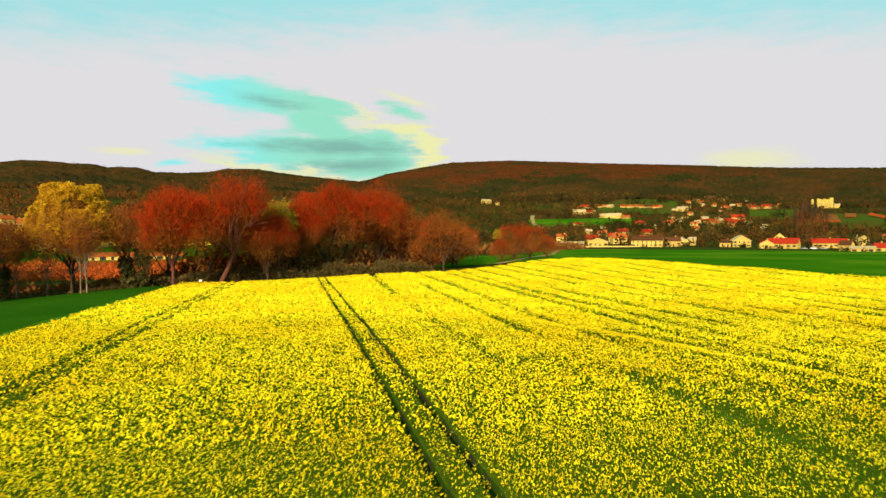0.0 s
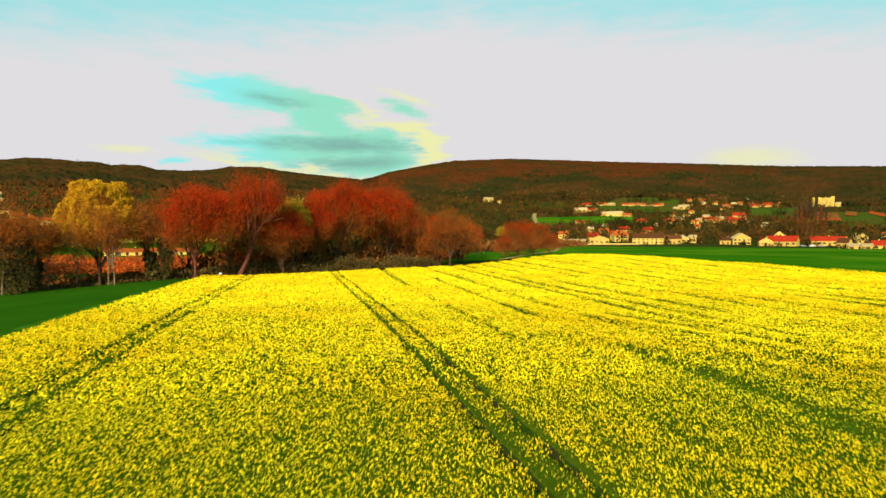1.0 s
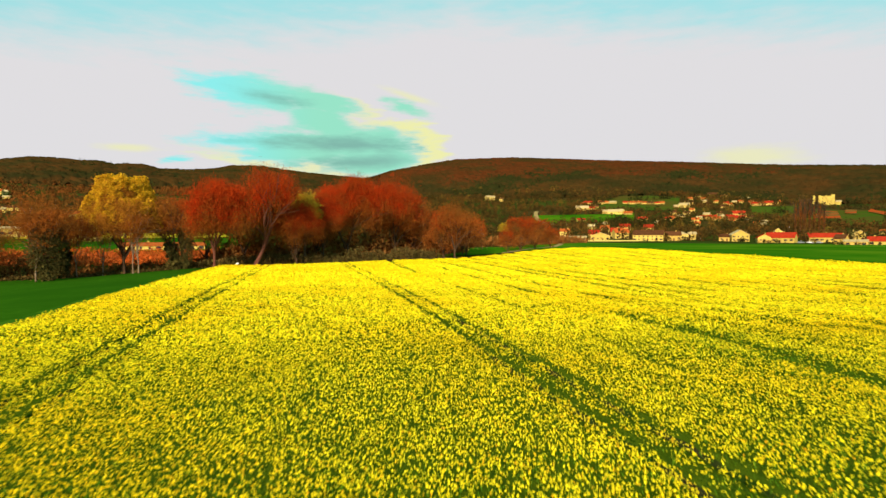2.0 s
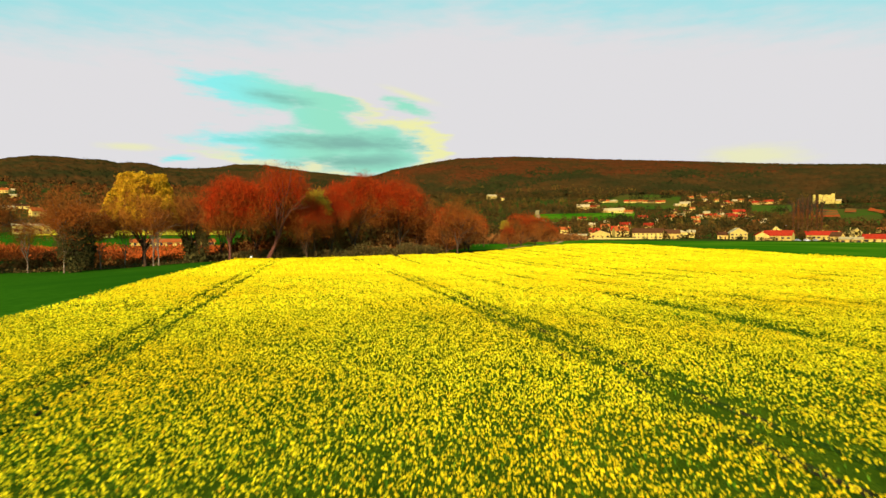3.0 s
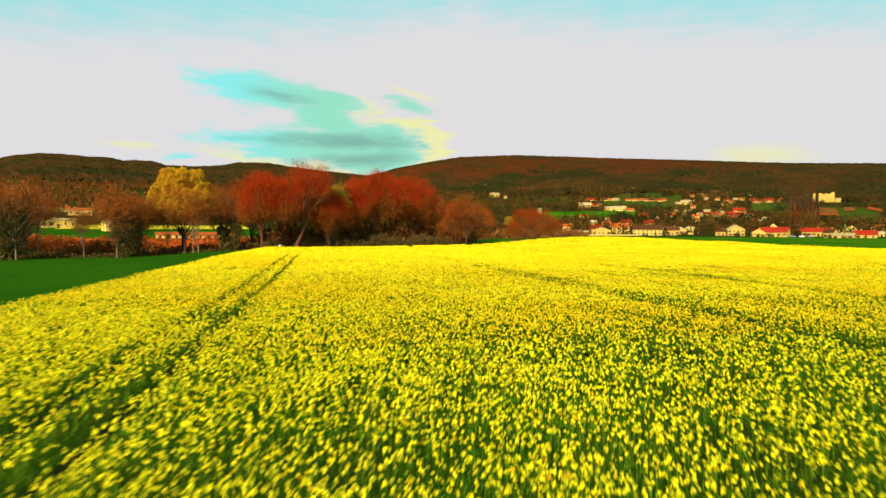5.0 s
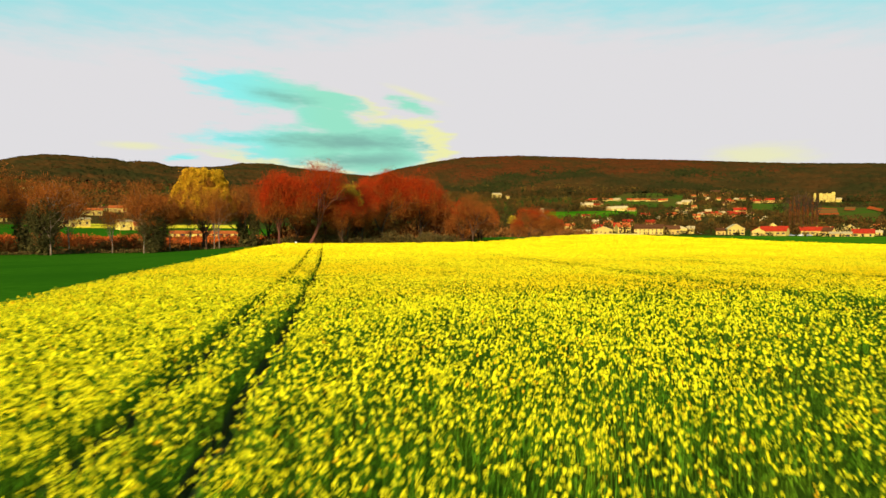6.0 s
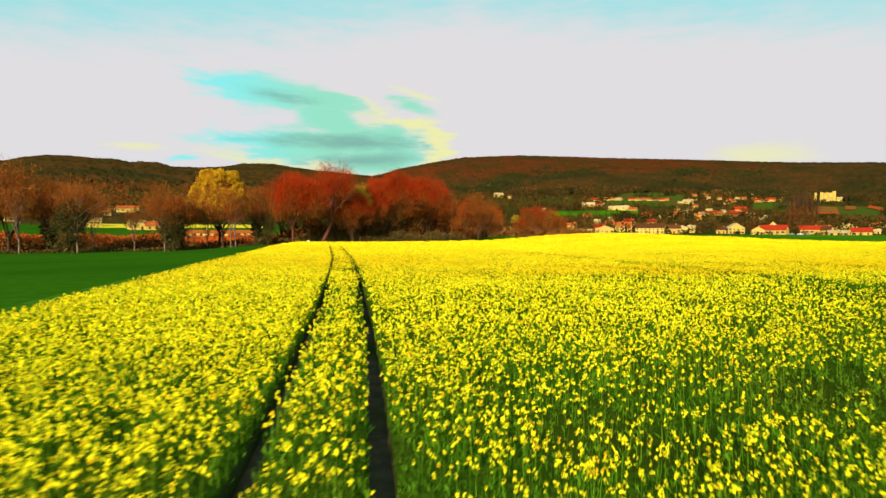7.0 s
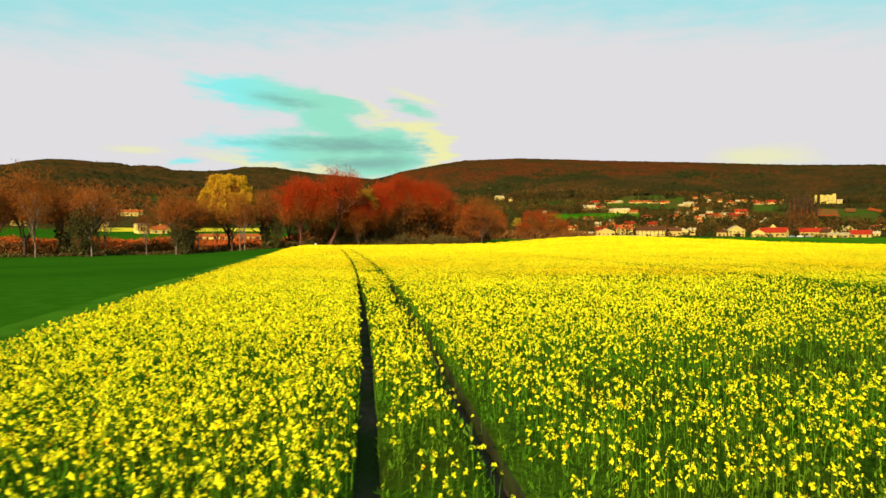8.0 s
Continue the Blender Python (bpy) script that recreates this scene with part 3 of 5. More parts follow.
def thickness(x, y):
    """How densely the rape flowers there: about 1 where full, near 0 in thin places."""
    cb, ca = track_b(y), track_a(y)
    wide = sm(35, 95, np.hypot(x, y))
    t = .88 - .12 * wide + .34 * sm(-17.5, -21, x) * sm(30, -10, y) - .15 * sm(-8, 6, x) * sm(40, 15, y) - .10 * sm(-12, -4, x) * sm(8, -4, y) + .22 * fbm(x, y, 5.5) + .18 * fbm(x + 40, y, 17.0) + .2 * fbm(x + 7, y * .8, .75)
    t = t + streak(x, y) * (.12 + .25 * sm(5, 40, x)) - (.75 + .35 * wide) * furrow(x, y)
    t = t - .35 * np.exp(-((x - 21) / 6) ** 2 - ((y - 24) / 13) ** 2)
    # the crop closes up over the middle of the field, most of all along the older track
    t = t + (.09 + .10 * sm(-9, -14, x) + .06 * sm(0, 5, x)) * sm(-15, -8, y) * sm(18, 8, y)
    # a band across the headland stays green
    t = t - .75 * np.exp(-((y + 34.6 + .12 * (x + 14)) / 2.2) ** 2) * sm(-18.2, -15.5, x) * np.clip(.75 + .6 * fbm(x, y, 2.1), 0, 1)
    t = t - .27 * sm(-18.5, -15, x) * sm(-8, -22, y)
    t = t - .42 * sm(-33, -40, y) * sm(-15, -18, x)
    # one rank row stands thicker than the rest
    t = t + .9 * rank(x, y) - .5 * np.exp(-((x - 34.2 + .27 * (y - 40)) / 1.6) ** 2) * sm(21, 26, y) * sm(68, 54, y)
    # thin edges of the wheel tracks and the strip between the wheels
    near_a = np.minimum(np.abs(x - ca), np.abs(x - ca - GAUGE))
    near_b = np.minimum(np.abs(x - cb), np.abs(x - cb - GAUGE))
    t = t - .45 * np.exp(-(near_a / .36) ** 2) - .55 * np.exp(-(near_b / (.48 + .14 * sm(-20, -28, y))) ** 2)
    between = ((x > cb) & (x < cb + GAUGE)) | ((x > ca) & (x < ca + GAUGE))
    return np.where(between, t - .30, t)


def plants(name, x0, x1, y0, y1, per_m2, size, florets, fill, stem, leaves, tri=False, corner=False, bloom=None, bunch=3, square=False):
    """Flowering rape over one stretch of the field: bunches of domed heads set with florets, on stems with leaves."""
    m = int((x1 - x0) * (y1 - y0) * per_m2 / bunch)
    px, py = rng.uniform(x0, x1, m), rng.uniform(y0, y1, m)
    x = (px[:, None] + rng.normal(0, .17, (m, bunch))).ravel()
    y = (py[:, None] + rng.normal(0, .17, (m, bunch))).ravel()
    rise = np.repeat(rng.normal(0, .05, m), bunch) - np.abs(rng.normal(0, .13, m * bunch))
    n = len(x)
    luck = np.where(rng.uniform(0, 1, n) < .35, np.repeat(rng.uniform(0, 1, m), bunch), rng.uniform(0, 1, n))
    keep = inside(x, y) & (rut_gap(x, y) > -.02)
    keep &= (luck < np.clip(thickness(x, y), .10, 1)) if florets else (luck < 1)
    # the corner off the flight line is drilled wider
    keep &= (x > 33 + 1.09 * y) if corner else (x < 34 + 1.09 * y)
    x, y, rise = x[keep], y[keep], rise[keep]
    n = len(x)
    g = land(x, y)
    lean = rng.normal(0, .04, (n, 2))
    tall = CROP + rise + .07 * fbm(x, y, 3.0) - .03 - (.22 + .14 * sm(50, 90, y)) * furrow(x, y) + .07 * streak(x, y) * sm(0, 30, x) + .30 * rank(x, y) - (.20 if florets == 0 else 0)
    head = np.stack([x + lean[:, 0], y + lean[:, 1], g + tall], -1)
    sz = size * rng.uniform(.55, 1.35, n)
    vs, fs, mi = [], [], []
    base = 0
    if florets:
        # florets face outwards over the upper part of the head
        k = florets
        d = rng.normal(0, 1, (n, k, 3))
        d[..., 2] = np.abs(d[..., 2]) - .3
        d /= np.linalg.norm(d, axis=2, keepdims=True)
        c = head[:, None, :] + d * (sz[:, None, None] * rng.uniform(.55, 1.0, (n, k, 1))) * np.array([.75, .75, 1.55])
        nrm = d + rng.normal(0, .45, (n, k, 3))
        a = np.cross(nrm, rng.normal(0, 1, (n, k, 3)))
        a /= np.linalg.norm(a, axis=2, keepdims=True) + 1e-6
        b = np.cross(nrm, a)
        b /= np.linalg.norm(b, axis=2, keepdims=True) + 1e-6
        w = sz[:, None, None] * fill * rng.uniform(.65, 1.2, (n, k, 1))
        if square:
            corners = [c - a * w, c - b * w * .8, c + a * w, c + b * w * .8]
        else:
            corners = [c - a * w - b * w * .55, c + a * w - b * w * .55, c + b * w]
        kk = len(corners)
        vs.append(np.stack(corners, 2).reshape(-1, 3))
        fs.append(np.arange(n * k * kk).reshape(-1, kk))
        # ochre heads paint in shaded petals and tint the edge, some florets are still in bud
        ochre = np.repeat(rng.uniform(0, 1, n) < .06 + .11 * sm(-25, 5, y) + .4 * np.exp(-((x - EDGE) / .7) ** 2), k) & (rng.uniform(0, 1, n * k) < .6)
        bud = rng.uniform(0, 1, n * k) < .20 * np.repeat(sm(60, 10, y) - .45 * sm(-20, -35, y), k)
        mi.append(np.where(bud, 3, np.where(ochre, 2, 0)))
        base += n * k * kk
    if stem:
        foot = np.stack([x, y, g + tall * .30], -1)
        ang = rng.uniform(0, 6.28, n)
        o = np.stack([np.cos(ang), np.sin(ang), 0 * ang], -1) * .011
        q = np.stack([foot - o, foot + o, head], 1)
        vs.append(q.reshape(-1, 3))
        fs.append(base + np.arange(n * 3).reshape(-1, 3))
        mi.append(np.ones(n, int))
        base += n * 3
    if leaves:
        k = leaves
        ang = rng.uniform(0, 6.28, (n, k))
        dirv = np.stack([np.cos(ang), np.sin(ang), rng.uniform(.3, 1.8, (n, k))], -1)
        dirv /= np.linalg.norm(dirv, axis=2, keepdims=True)
        h0 = rng.uniform(.40, .88, (n, k))
        p = np.stack([np.repeat(x[:, None], k, 1), np.repeat(y[:, None], k, 1), g[:, None] + tall[:, None] * h0], -1)
        ln = rng.uniform(.07, .17, (n, k, 1)) * (1 if k > 1 else 1.5)
        side = np.stack([-np.sin(ang), np.cos(ang), 0 * ang], -1) * ln * .16
        q = np.stack([p - side * .4, p + dirv * ln * .6 + side, p + dirv * ln, p + dirv * ln * .5 - side], 2)
        if tri:
            q = q[:, :, :3]
        kk = q.shape[2]
        vs.append(q.reshape(-1, 3))
        fs.append(base + np.arange(n * k * kk).reshape(-1, kk))
        mi.append(np.ones(n * k, int))
    return link_np(name, np.concatenate(vs), fs, [bloom or M_FLOWER, M_LEAF, M_FLOWER_OCHRE, M_BUD], np.concatenate(mi), parent=crop)


plants("flowering_plants", -30, 4, -44, -28, 58, .047, 8, .44, True, 2, True, square=True)
plants("flowering_plants", -30, 22, -28, -12, 58, .046, 5, .72, True, 1, True)
plants("flowering_plants", -30, 42, -12, 6, 66, .041, 4, .80, False, 1, True, bloom=M_FLOWER_DEEP)
plants("flowering_plants", -30, 62, 6, 28, 96, .037, 2, .95, False, 0, bloom=M_FLOWER_DEEP)
plants("flowering_plants", -30, 112, 28, 72, 66, .062, 1, 1.05, False, 0, bloom=M_FLOWER_DEEP)
plants("flowering_plants", -30, 140, 72, 205, 24, .112, 1, 1.15, False, 0, bloom=M_FLOWER_DEEP, bunch=2)
plants("flowering_plants", -30, 45, -52, 12, 26, .070, 2, 1.05, False, 0, corner=True)
plants("flowering_plants", 45, 150, -75, 110, 3.6, .17, 2, 1.1, False, 0, corner=True, bunch=1)
plants("flowering_plants", -17, 45, -75, -52, 3.6, .17, 2, 1.1, False, 0, corner=True, bunch=1)
plants("flowering_plants", -30, -17, -75, -44, 16, .055, 4, .8, True, 1, True)
plants("flowering_plants", -30, -18.5, -42, 0, 13, .046, 5, .74, True, 0)
plants("leafy_stems", 16, 26, 6, 42, 34, .055, 0, 0, True, 2, True)
plants("leafy_stems", -27, -2, -44, -28, 30, .055, 0, 0, True, 3)
plants("leafy_stems", -30, 8, -28, -12, 10, .055, 0, 0, True, 2, True)

# ---- trees ----
def tube(rows, sides, vs, fs):
    """A tapered limb through rows of (point, radius)."""
    base = sum(len(v) for v in vs)
    pts = np.array([p for p, _ in rows], float)
    for n_, (p, r) in enumerate(rows):
        d = pts[min(n_ + 1, len(pts) - 1)] - pts[max(n_ - 1, 0)]
        d = d / (np.linalg.norm(d) + 1e-9)
        a = np.cross(d, (0.3, 1, 0.1))
        a /= np.linalg.norm(a) + 1e-9
        b = np.cross(d, a)
        t = np.linspace(0, 2 * np.pi, sides, endpoint=False)
        vs.append(np.array(p) + r * (np.cos(t)[:, None] * a + np.sin(t)[:, None] * b))
    for n_ in range(len(rows) - 1):
        i0 = base + n_ * sides + np.arange(sides)
        i1 = base + n_ * sides + (np.arange(sides) + 1) % sides
        fs.append(np.stack([i0, i1, i1 + sides, i0 + sides], -1))


def grow(r, start, way, length, radius, depth, vs, fs, tips, spread, sides=6):
    """Limbs that fork; the ends are kept in tips."""
    rows, p, d = [], np.array(start, float), np.array(way, float)
    segs = 4 if depth > 1 else 3
    for s in range(segs + 1):
        rows.append((p.copy(), radius * (1 - .45 * s / segs)))
        d = d + r.normal(0, .10, 3) + np.array([0, 0, .05])
        d /= np.linalg.norm(d)
        if s < segs:
            p = p + d * length / segs
    tube(rows, sides, vs, fs)
    if depth == 0:
        tips.append((p, d))
        return
    kids = 3 if depth > 1 else 4
    for n_ in range(kids):
        f = r.uniform(.55, 1.0) if n_ else 1.0
        q = rows[min(segs, int(round(f * segs)))][0]
        e = d + r.normal(0, spread, 3) + np.array([0, 0, .12])
        e /= np.linalg.norm(e)
        grow(r, q, e, length * r.uniform(.6, .82), radius * .52, depth - 1, vs, fs, tips, spread, max(3, sides - 1))


def make_tree(name, seed, height, width, trunk_share, twig_mat, bark, twigs, label, lean=0.0, leafy=0.0, ivy=0.0, twig_w=0.034, low=0.12, stout=.015, lower=None, loose=.62, turn_at=.46, dome=False):
    """A tree of that height at the origin: trunk with limbs, and a crown of twigs (or young leaves) gathered round the limb ends."""
    r = np.random.default_rng(seed)
    thing = tagged(empty(name, Matrix()), label, "tree")
    vs, fs, tips = [], [], []
    rad = height * stout + .03
    top = np.array([lean * height * .3, 0, height * trunk_share])
    rows = [(np.array([0, 0, -.4]), rad * 1.5), (np.array([lean * .2, 0, .5]), rad * 1.1), (top * .5 + r.normal(0, .12, 3), rad * .9), (top, rad * .75)]
    tube(rows, 8, vs, fs)
    limbs = 6
    for n_ in range(limbs):
        a = n_ * 2 * np.pi / limbs + r.uniform(-.4, .4)
        out = r.uniform(.25, .8) * width / height * 1.3
        e = np.array([np.cos(a) * out, np.sin(a) * out, 1.0])
        e /= np.linalg.norm(e)
        q = top * r.uniform(.45, 1.0)
        grow(r, q, e, height * r.uniform(.24, .36), rad * .62, 2, vs, fs, tips, .5, 5)
    trunk = link_np("trunk", np.concatenate(vs), fs, bark, smooth=True, parent=thing)
    # crown: clumps round the limb ends and through an uneven egg
    tp = np.array([t[0] for t in tips])
    m = twigs
    own = tp[r.integers(0, len(tp), m)] + r.normal(0, height * .06, (m, 3))
    cz = height * (low + (1 - low) / 2)
    egg = r.normal(0, 1, (m, 3))
    egg /= np.linalg.norm(egg, axis=1, keepdims=True)
    lobes = .9 + .2 * np.sin(egg[:, 0] * 4 + egg[:, 1] * 3 + seed) + .2 * np.sin(egg[:, 2] * 5 + egg[:, 0] * 4 + seed * 2)
    egg = egg * (r.uniform(.45, 1.0, (m, 1)) ** .5) * lobes[:, None] * np.array([width / 2, width / 2, height * (1 - low) / 2]) + np.array([lean * height * .3, 0, cz])
    c = np.where(r.uniform(0, 1, (m, 1)) < loose, own, egg)
    # keep inside the egg's reach
    e0 = (c - np.array([lean * height * .3, 0, cz])) / np.array([width * .56, width * .56, height * (1 - low) * .56])
    c = c[(np.linalg.norm(e0, axis=1) < 1.0 + .25 * r.uniform(-1, 1, m)) & (c[:, 2] > height * low * .6)]
    m = len(c)
    out = c - np.array([lean * height * .3, 0, cz * .7])
    out /= np.linalg.norm(out, axis=1, keepdims=True) + 1e-6
    d = out * .35 + r.normal(0, .7, (m, 3)) + np.array([0, 0, .35])
    d /= np.linalg.norm(d, axis=1, keepdims=True)
    s = np.cross(d, r.normal(0, 1, (m, 3)))
    s /= np.linalg.norm(s, axis=1, keepdims=True)
    ln = r.uniform(.5, 1.15, (m, 1)) * height / 20
    w = twig_w * r.uniform(.6, 1.4, (m, 1))
    q = np.stack([c - s * w, c + s * w, c + d * ln], 1)
    shade = lower or twig_mat
    old = c[:, 2] / height + r.normal(0, .10, m) + .06 * np.sin(c[:, 0] * .9 + seed) < turn_at
    link_np("crown", q.reshape(-1, 3), [np.arange(m * 3).reshape(-1, 3)], [twig_mat, shade], old.astype(int), parent=thing)
    if leafy:
        k = int(leafy)
        if dome:
            # scalloped puffs of leaf over a bell: flat-topped, wider towards its skirt
            np_ = 210
            hz = np.linspace(0, 1, np_)
            ring = np.arange(np_) * 2.39996 + r.normal(0, .25, np_)
            reach = (width * .5) * (1 - .54 * hz) * np.where(hz > .84, r.uniform(.05, 1, np_) ** .5, r.uniform(.84, 1.05, np_))
            pd = np.stack([np.cos(ring), np.sin(ring), .25 + .8 * hz], -1)
            puff = np.stack([np.cos(ring) * reach, np.sin(ring) * reach, height * (.49 + .46 * np.minimum(hz / .88, 1))], -1)
            pr = r.uniform(.5, 1.45, np_)
            pick = r.integers(0, np_, k)
            ld = r.normal(0, 1, (k, 3)) + pd[pick] * .9
            ld /= np.linalg.norm(ld, axis=1, keepdims=True)
            cc = puff[pick] + ld * pr[pick][:, None] * r.uniform(.5, 1, (k, 1)) ** .5
        else:
            cc = c[r.integers(0, m, k)] + r.normal(0, .25, (k, 3))
            cc = cc[cc[:, 2] > height * (low + .18)]
        k = len(cc)
        a = r.normal(0, 1, (k, 3))
        a /= np.linalg.norm(a, axis=1, keepdims=True)
        b = np.cross(a, r.normal(0, 1, (k, 3)))
        b /= np.linalg.norm(b, axis=1, keepdims=True)
        w = (.155 if ivy >= 0 else .21) * r.uniform(.6, 1.3, (k, 1))
        q = np.stack([cc - a * w, cc - b * w * .7, cc + a * w, cc + b * w * .7], 1)
        link_np("leaves", q.reshape(-1, 3), [np.arange(k * 4).reshape(-1, 4)], M_LEAF_LIME if ivy < 0 else M_LEAF_GOLD, parent=thing)
    if ivy > 0:
        k = 1500
        t = r.uniform(.02, 1, (k, 1))
        cc = top * t + r.normal(0, 1, (k, 3)) * np.array([rad * 2.2, rad * 2.2, .3])
        a = r.normal(0, .22, (k, 3))
        b = r.normal(0, .22, (k, 3))
        q = np.stack([cc - a, cc - b, cc + a, cc + b], 1)
        link_np("ivy", q.reshape(-1, 3), [np.arange(k * 4).reshape(-1, 4)], M_IVY, parent=thing)
    return thing


def stand(ob, x, y, turn=0, scale=1.0, sink=0.05, wide=1.0):
    scale *= 1 + .06 * float(sm(-34, -62, x)) * (y < 170)
    ob.matrix_world = Matrix.LocRotScale((x, y, float(land(x, y)) - sink), Euler((0, 0, radians(turn))), (scale * wide, scale * wide, scale))
    return ob


def again(ob, x, y, turn=0, scale=1.0, wide=1.0, label=""):
    c = copy_thing(ob, Matrix())
    if label:
        c["label"] = label
    return stand(c, x, y, turn, scale, wide=wide)


gold = stand(make_tree("gold_tree", 3, 22.0, 17.0, .28, M_TWIG_ORANGE, M_BARK, 7000, "tall tree in fresh golden-green leaf in the hedgerow", leafy=38000, low=.4, loose=0.0, dome=True), -52, 138)
orange = stand(make_tree("orange_tree", 4, 17.0, 18.5, .3, M_TWIG_ORANGE, M_BARK, 12000, "broad tree with a haze of orange-brown twigs", lower=M_TWIG_BROWN, low=.42, loose=.6), -50, 132.5)
red_a = stand(make_tree("red_tree", 11, 21.5, 17, .24, M_TWIG_RED, M_BARK_RED, 50000, "broad bare tree with red budding twigs and a pale forked trunk", lower=M_TWIG_BROWN, turn_at=.56, low=.28, loose=.8), -30.5, 131)
red_b = stand(make_tree("red_tree", 12, 25.5, 16, .30, M_TWIG_RED, M_BARK_RED, 30000, "tall leaning tree with a haze of red buds", lower=M_TWIG_BROWN, lean=.45, turn_at=.62, stout=.02, low=.25, loose=.92), -22.5, 138, 0, .95)
red_c = stand(make_tree("red_tree", 13, 25.5, 20, .22, M_TWIG_RED, M_BARK, 54000, "broad tree with a dense red budding crown", lower=M_TWIG_BROWN, turn_at=.64, low=.27, loose=.8), 1, 166)
red_d = stand(make_tree("red_tree", 14, 26.5, 17, .22, M_TWIG_RED, M_BARK, 50000, "tall tree with a bright red budding crown", lower=M_TWIG_BROWN, turn_at=.6, low=.27, loose=.8), 17, 181)
brown_a = stand(make_tree("brown_tree", 15, 17, 14, .24, M_TWIG_BROWN, M_BARK, 12500, "bare brown tree behind the rapeseed", low=.32), 35.5, 174, 0, 1.12)
brown_b = stand(make_tree("brown_tree", 16, 18, 11, .35, M_TWIG_BROWN, M_BARK, 9000, "bare tree with an ivy-clad trunk", ivy=1, lean=-.25, low=.36), -40, 137)
birch = stand(make_tree("birch", 17, 13, 8, .4, M_TWIG_BROWN, M_BIRCHBARK, 5000, "slender pale-barked tree with brown twigs", lean=-.1, low=.52, stout=.009), -46, 129)
lime = stand(make_tree("lime_tree", 18, 22, 9, .4, M_TWIG_BROWN, M_BARK, 6000, "tree in pale yellow-green young leaf among red ones", leafy=11000, ivy=-1, low=.45), -11, 153, 0, .9)
shrub = stand(make_tree("small_red_tree", 19, 13, 13, .15, M_TWIG_RED, M_BARK, 15000, "low rounded tree with orange-red twigs at the field corner", lower=M_TWIG_BROWN, turn_at=.7, low=.08), 70, 211, 0, 1.15)
poplar = make_tree("poplar", 21, 29, 2.4, .6, M_TWIG_BROWN, M_BARK, 3400, "tall narrow bare poplar in a row by the village", twig_w=.07, low=.1, loose=.2, lower=M_TWIG_DARK, turn_at=.6)

dark_a = stand(make_tree("dark_tree", 27, 17, 15, .24, M_TWIG_DARK, M_BARK, 9000, "bare dark brown tree in the back of the hedgerow", twig_w=.05, low=.36, loose=.75), -100, 160, 0, 1.15)
for bx, by, bs in ((-118, 146, 1.2), (-132, 172, 1.2), (-140, 138, 1.15), (-44, 160, 1.05), (-160, 150, 1.2), (-8, 176, 1.25), (14, 196, 1.25)):
    again(dark_a, bx, by, bx * 53 % 360, bs, 1.1)
again(red_c, -6, 160, 310, .78, .9, "bare tree with red budding twigs in the hedgerow")
again(shrub, 33, 180, 60, 1.35, 1.0, "broad bare tree with reddish twigs beyond the crop")
again(shrub, 45, 198, 160, 1.15, 1.1, "broad bare tree with reddish twigs beyond the crop")
again(red_c, -13, 145, 40, .64, .95, "small bare tree with red budding twigs in the hedgerow")
again(red_c, -27, 152, 200, .8, 1.0, "bare tree with red budding twigs in the hedgerow")
again(brown_a, -8, 168, 20, 1.25, 1.1, "bare brown tree behind red ones")
again(brown_a, 9, 184, 250, 1.3, 1.1, "bare brown tree behind red ones")
again(brown_a, 27, 200, 110, 1.2, 1.1, "bare brown tree behind red ones")
again(brown_a, -112, 128, 50, 1.2, 1.2, "tall bare brown tree at the wheat field's edge")
ivy_tree = stand(make_tree("ivy_tree", 23, 12.5, 6.5, .3, M_IVY, M_BARK, 14000, "dark ivy-smothered tree at the wheat field's edge", ivy=1, twig_w=.075, low=.03), -81, 111)
again(ivy_tree, -60.5, 120, 90, .95)
again(ivy_tree, -38, 137, 200, .85, .55)
again(brown_a, -62, 122, 330, 1.0, 1.05, "bare brown tree standing in the hedgerow")
again(brown_a, -92, 140, 100, 1.15, 1.2, "bare brown tree standing in the hedgerow")
for bx, by, bs in ((-126, 158, 1.3), (-146, 150, 1.25)):
    again(brown_a, bx, by, bx * 31 % 360, bs, 1.2, "bare brown tree beyond the red-orange hedge")
again(birch, -66, 133, 40, 1.15)
again(birch, -81, 124, 75, 1.1)
again(birch, -47.5, 130, 120, .95)
again(birch, -58.5, 129, 60, .95)
again(birch, -62, 118.5, 200, 1.05)
again(birch, -54, 131, 250, .9)
again(birch, -70, 121, 300, .8)
again(birch, -79.5, 110.5, 20, 1.2)
again(brown_b, -61.5, 128, 190, .85)
again(brown_b, -88, 119, 30, 1.0)
again(brown_a, -95, 112, 80, 1.25, .9, "tall bare brown tree at the wheat field's edge")
again(brown_a, -35, 146, 130, 1.05, 1.0, "bare brown tree standing in the hedgerow")
again(brown_a, -104, 103, 10, 1.15, .9, "tall bare brown tree at the wheat field's edge")
again(birch, -90, 106, 320, 1.1)
again(red_a, -18, 157, 70, 1.0, .8, "bare tree with red budding twigs in the hedgerow")
again(brown_a, 24, 188, 300, 1.0, 1.0, "bare brown tree behind the rapeseed")
again(brown_a, 44, 200, 220, .85, 1.1, "bare brown tree beyond the paddock")
again(brown_a, 52, 226, 20, .9, 1.1, "bare brown tree beyond the paddock")
again(shrub, 79, 219, 140, 1.1)
again(shrub, 87, 222, 40, .75)
again(shrub, 64, 208, 230, .7)

again(lime, 96, 318, 30, .62, 1.0, "pale blossoming tree beside the scrub")
stand(tagged(poplar, group="row of poplars"), 401, 439, 30, .95)
for px, py, ps in ((403.6, 436.8, 1.02), (406.0, 434.6, .96), (408.8, 432.0, 1.05), (411.2, 429.9, .9), (414.2, 427.2, 1.0), (416.6, 425.0, .88)):
    tagged(again(poplar, px, py, px * 47 % 360, ps), group="row of poplars")


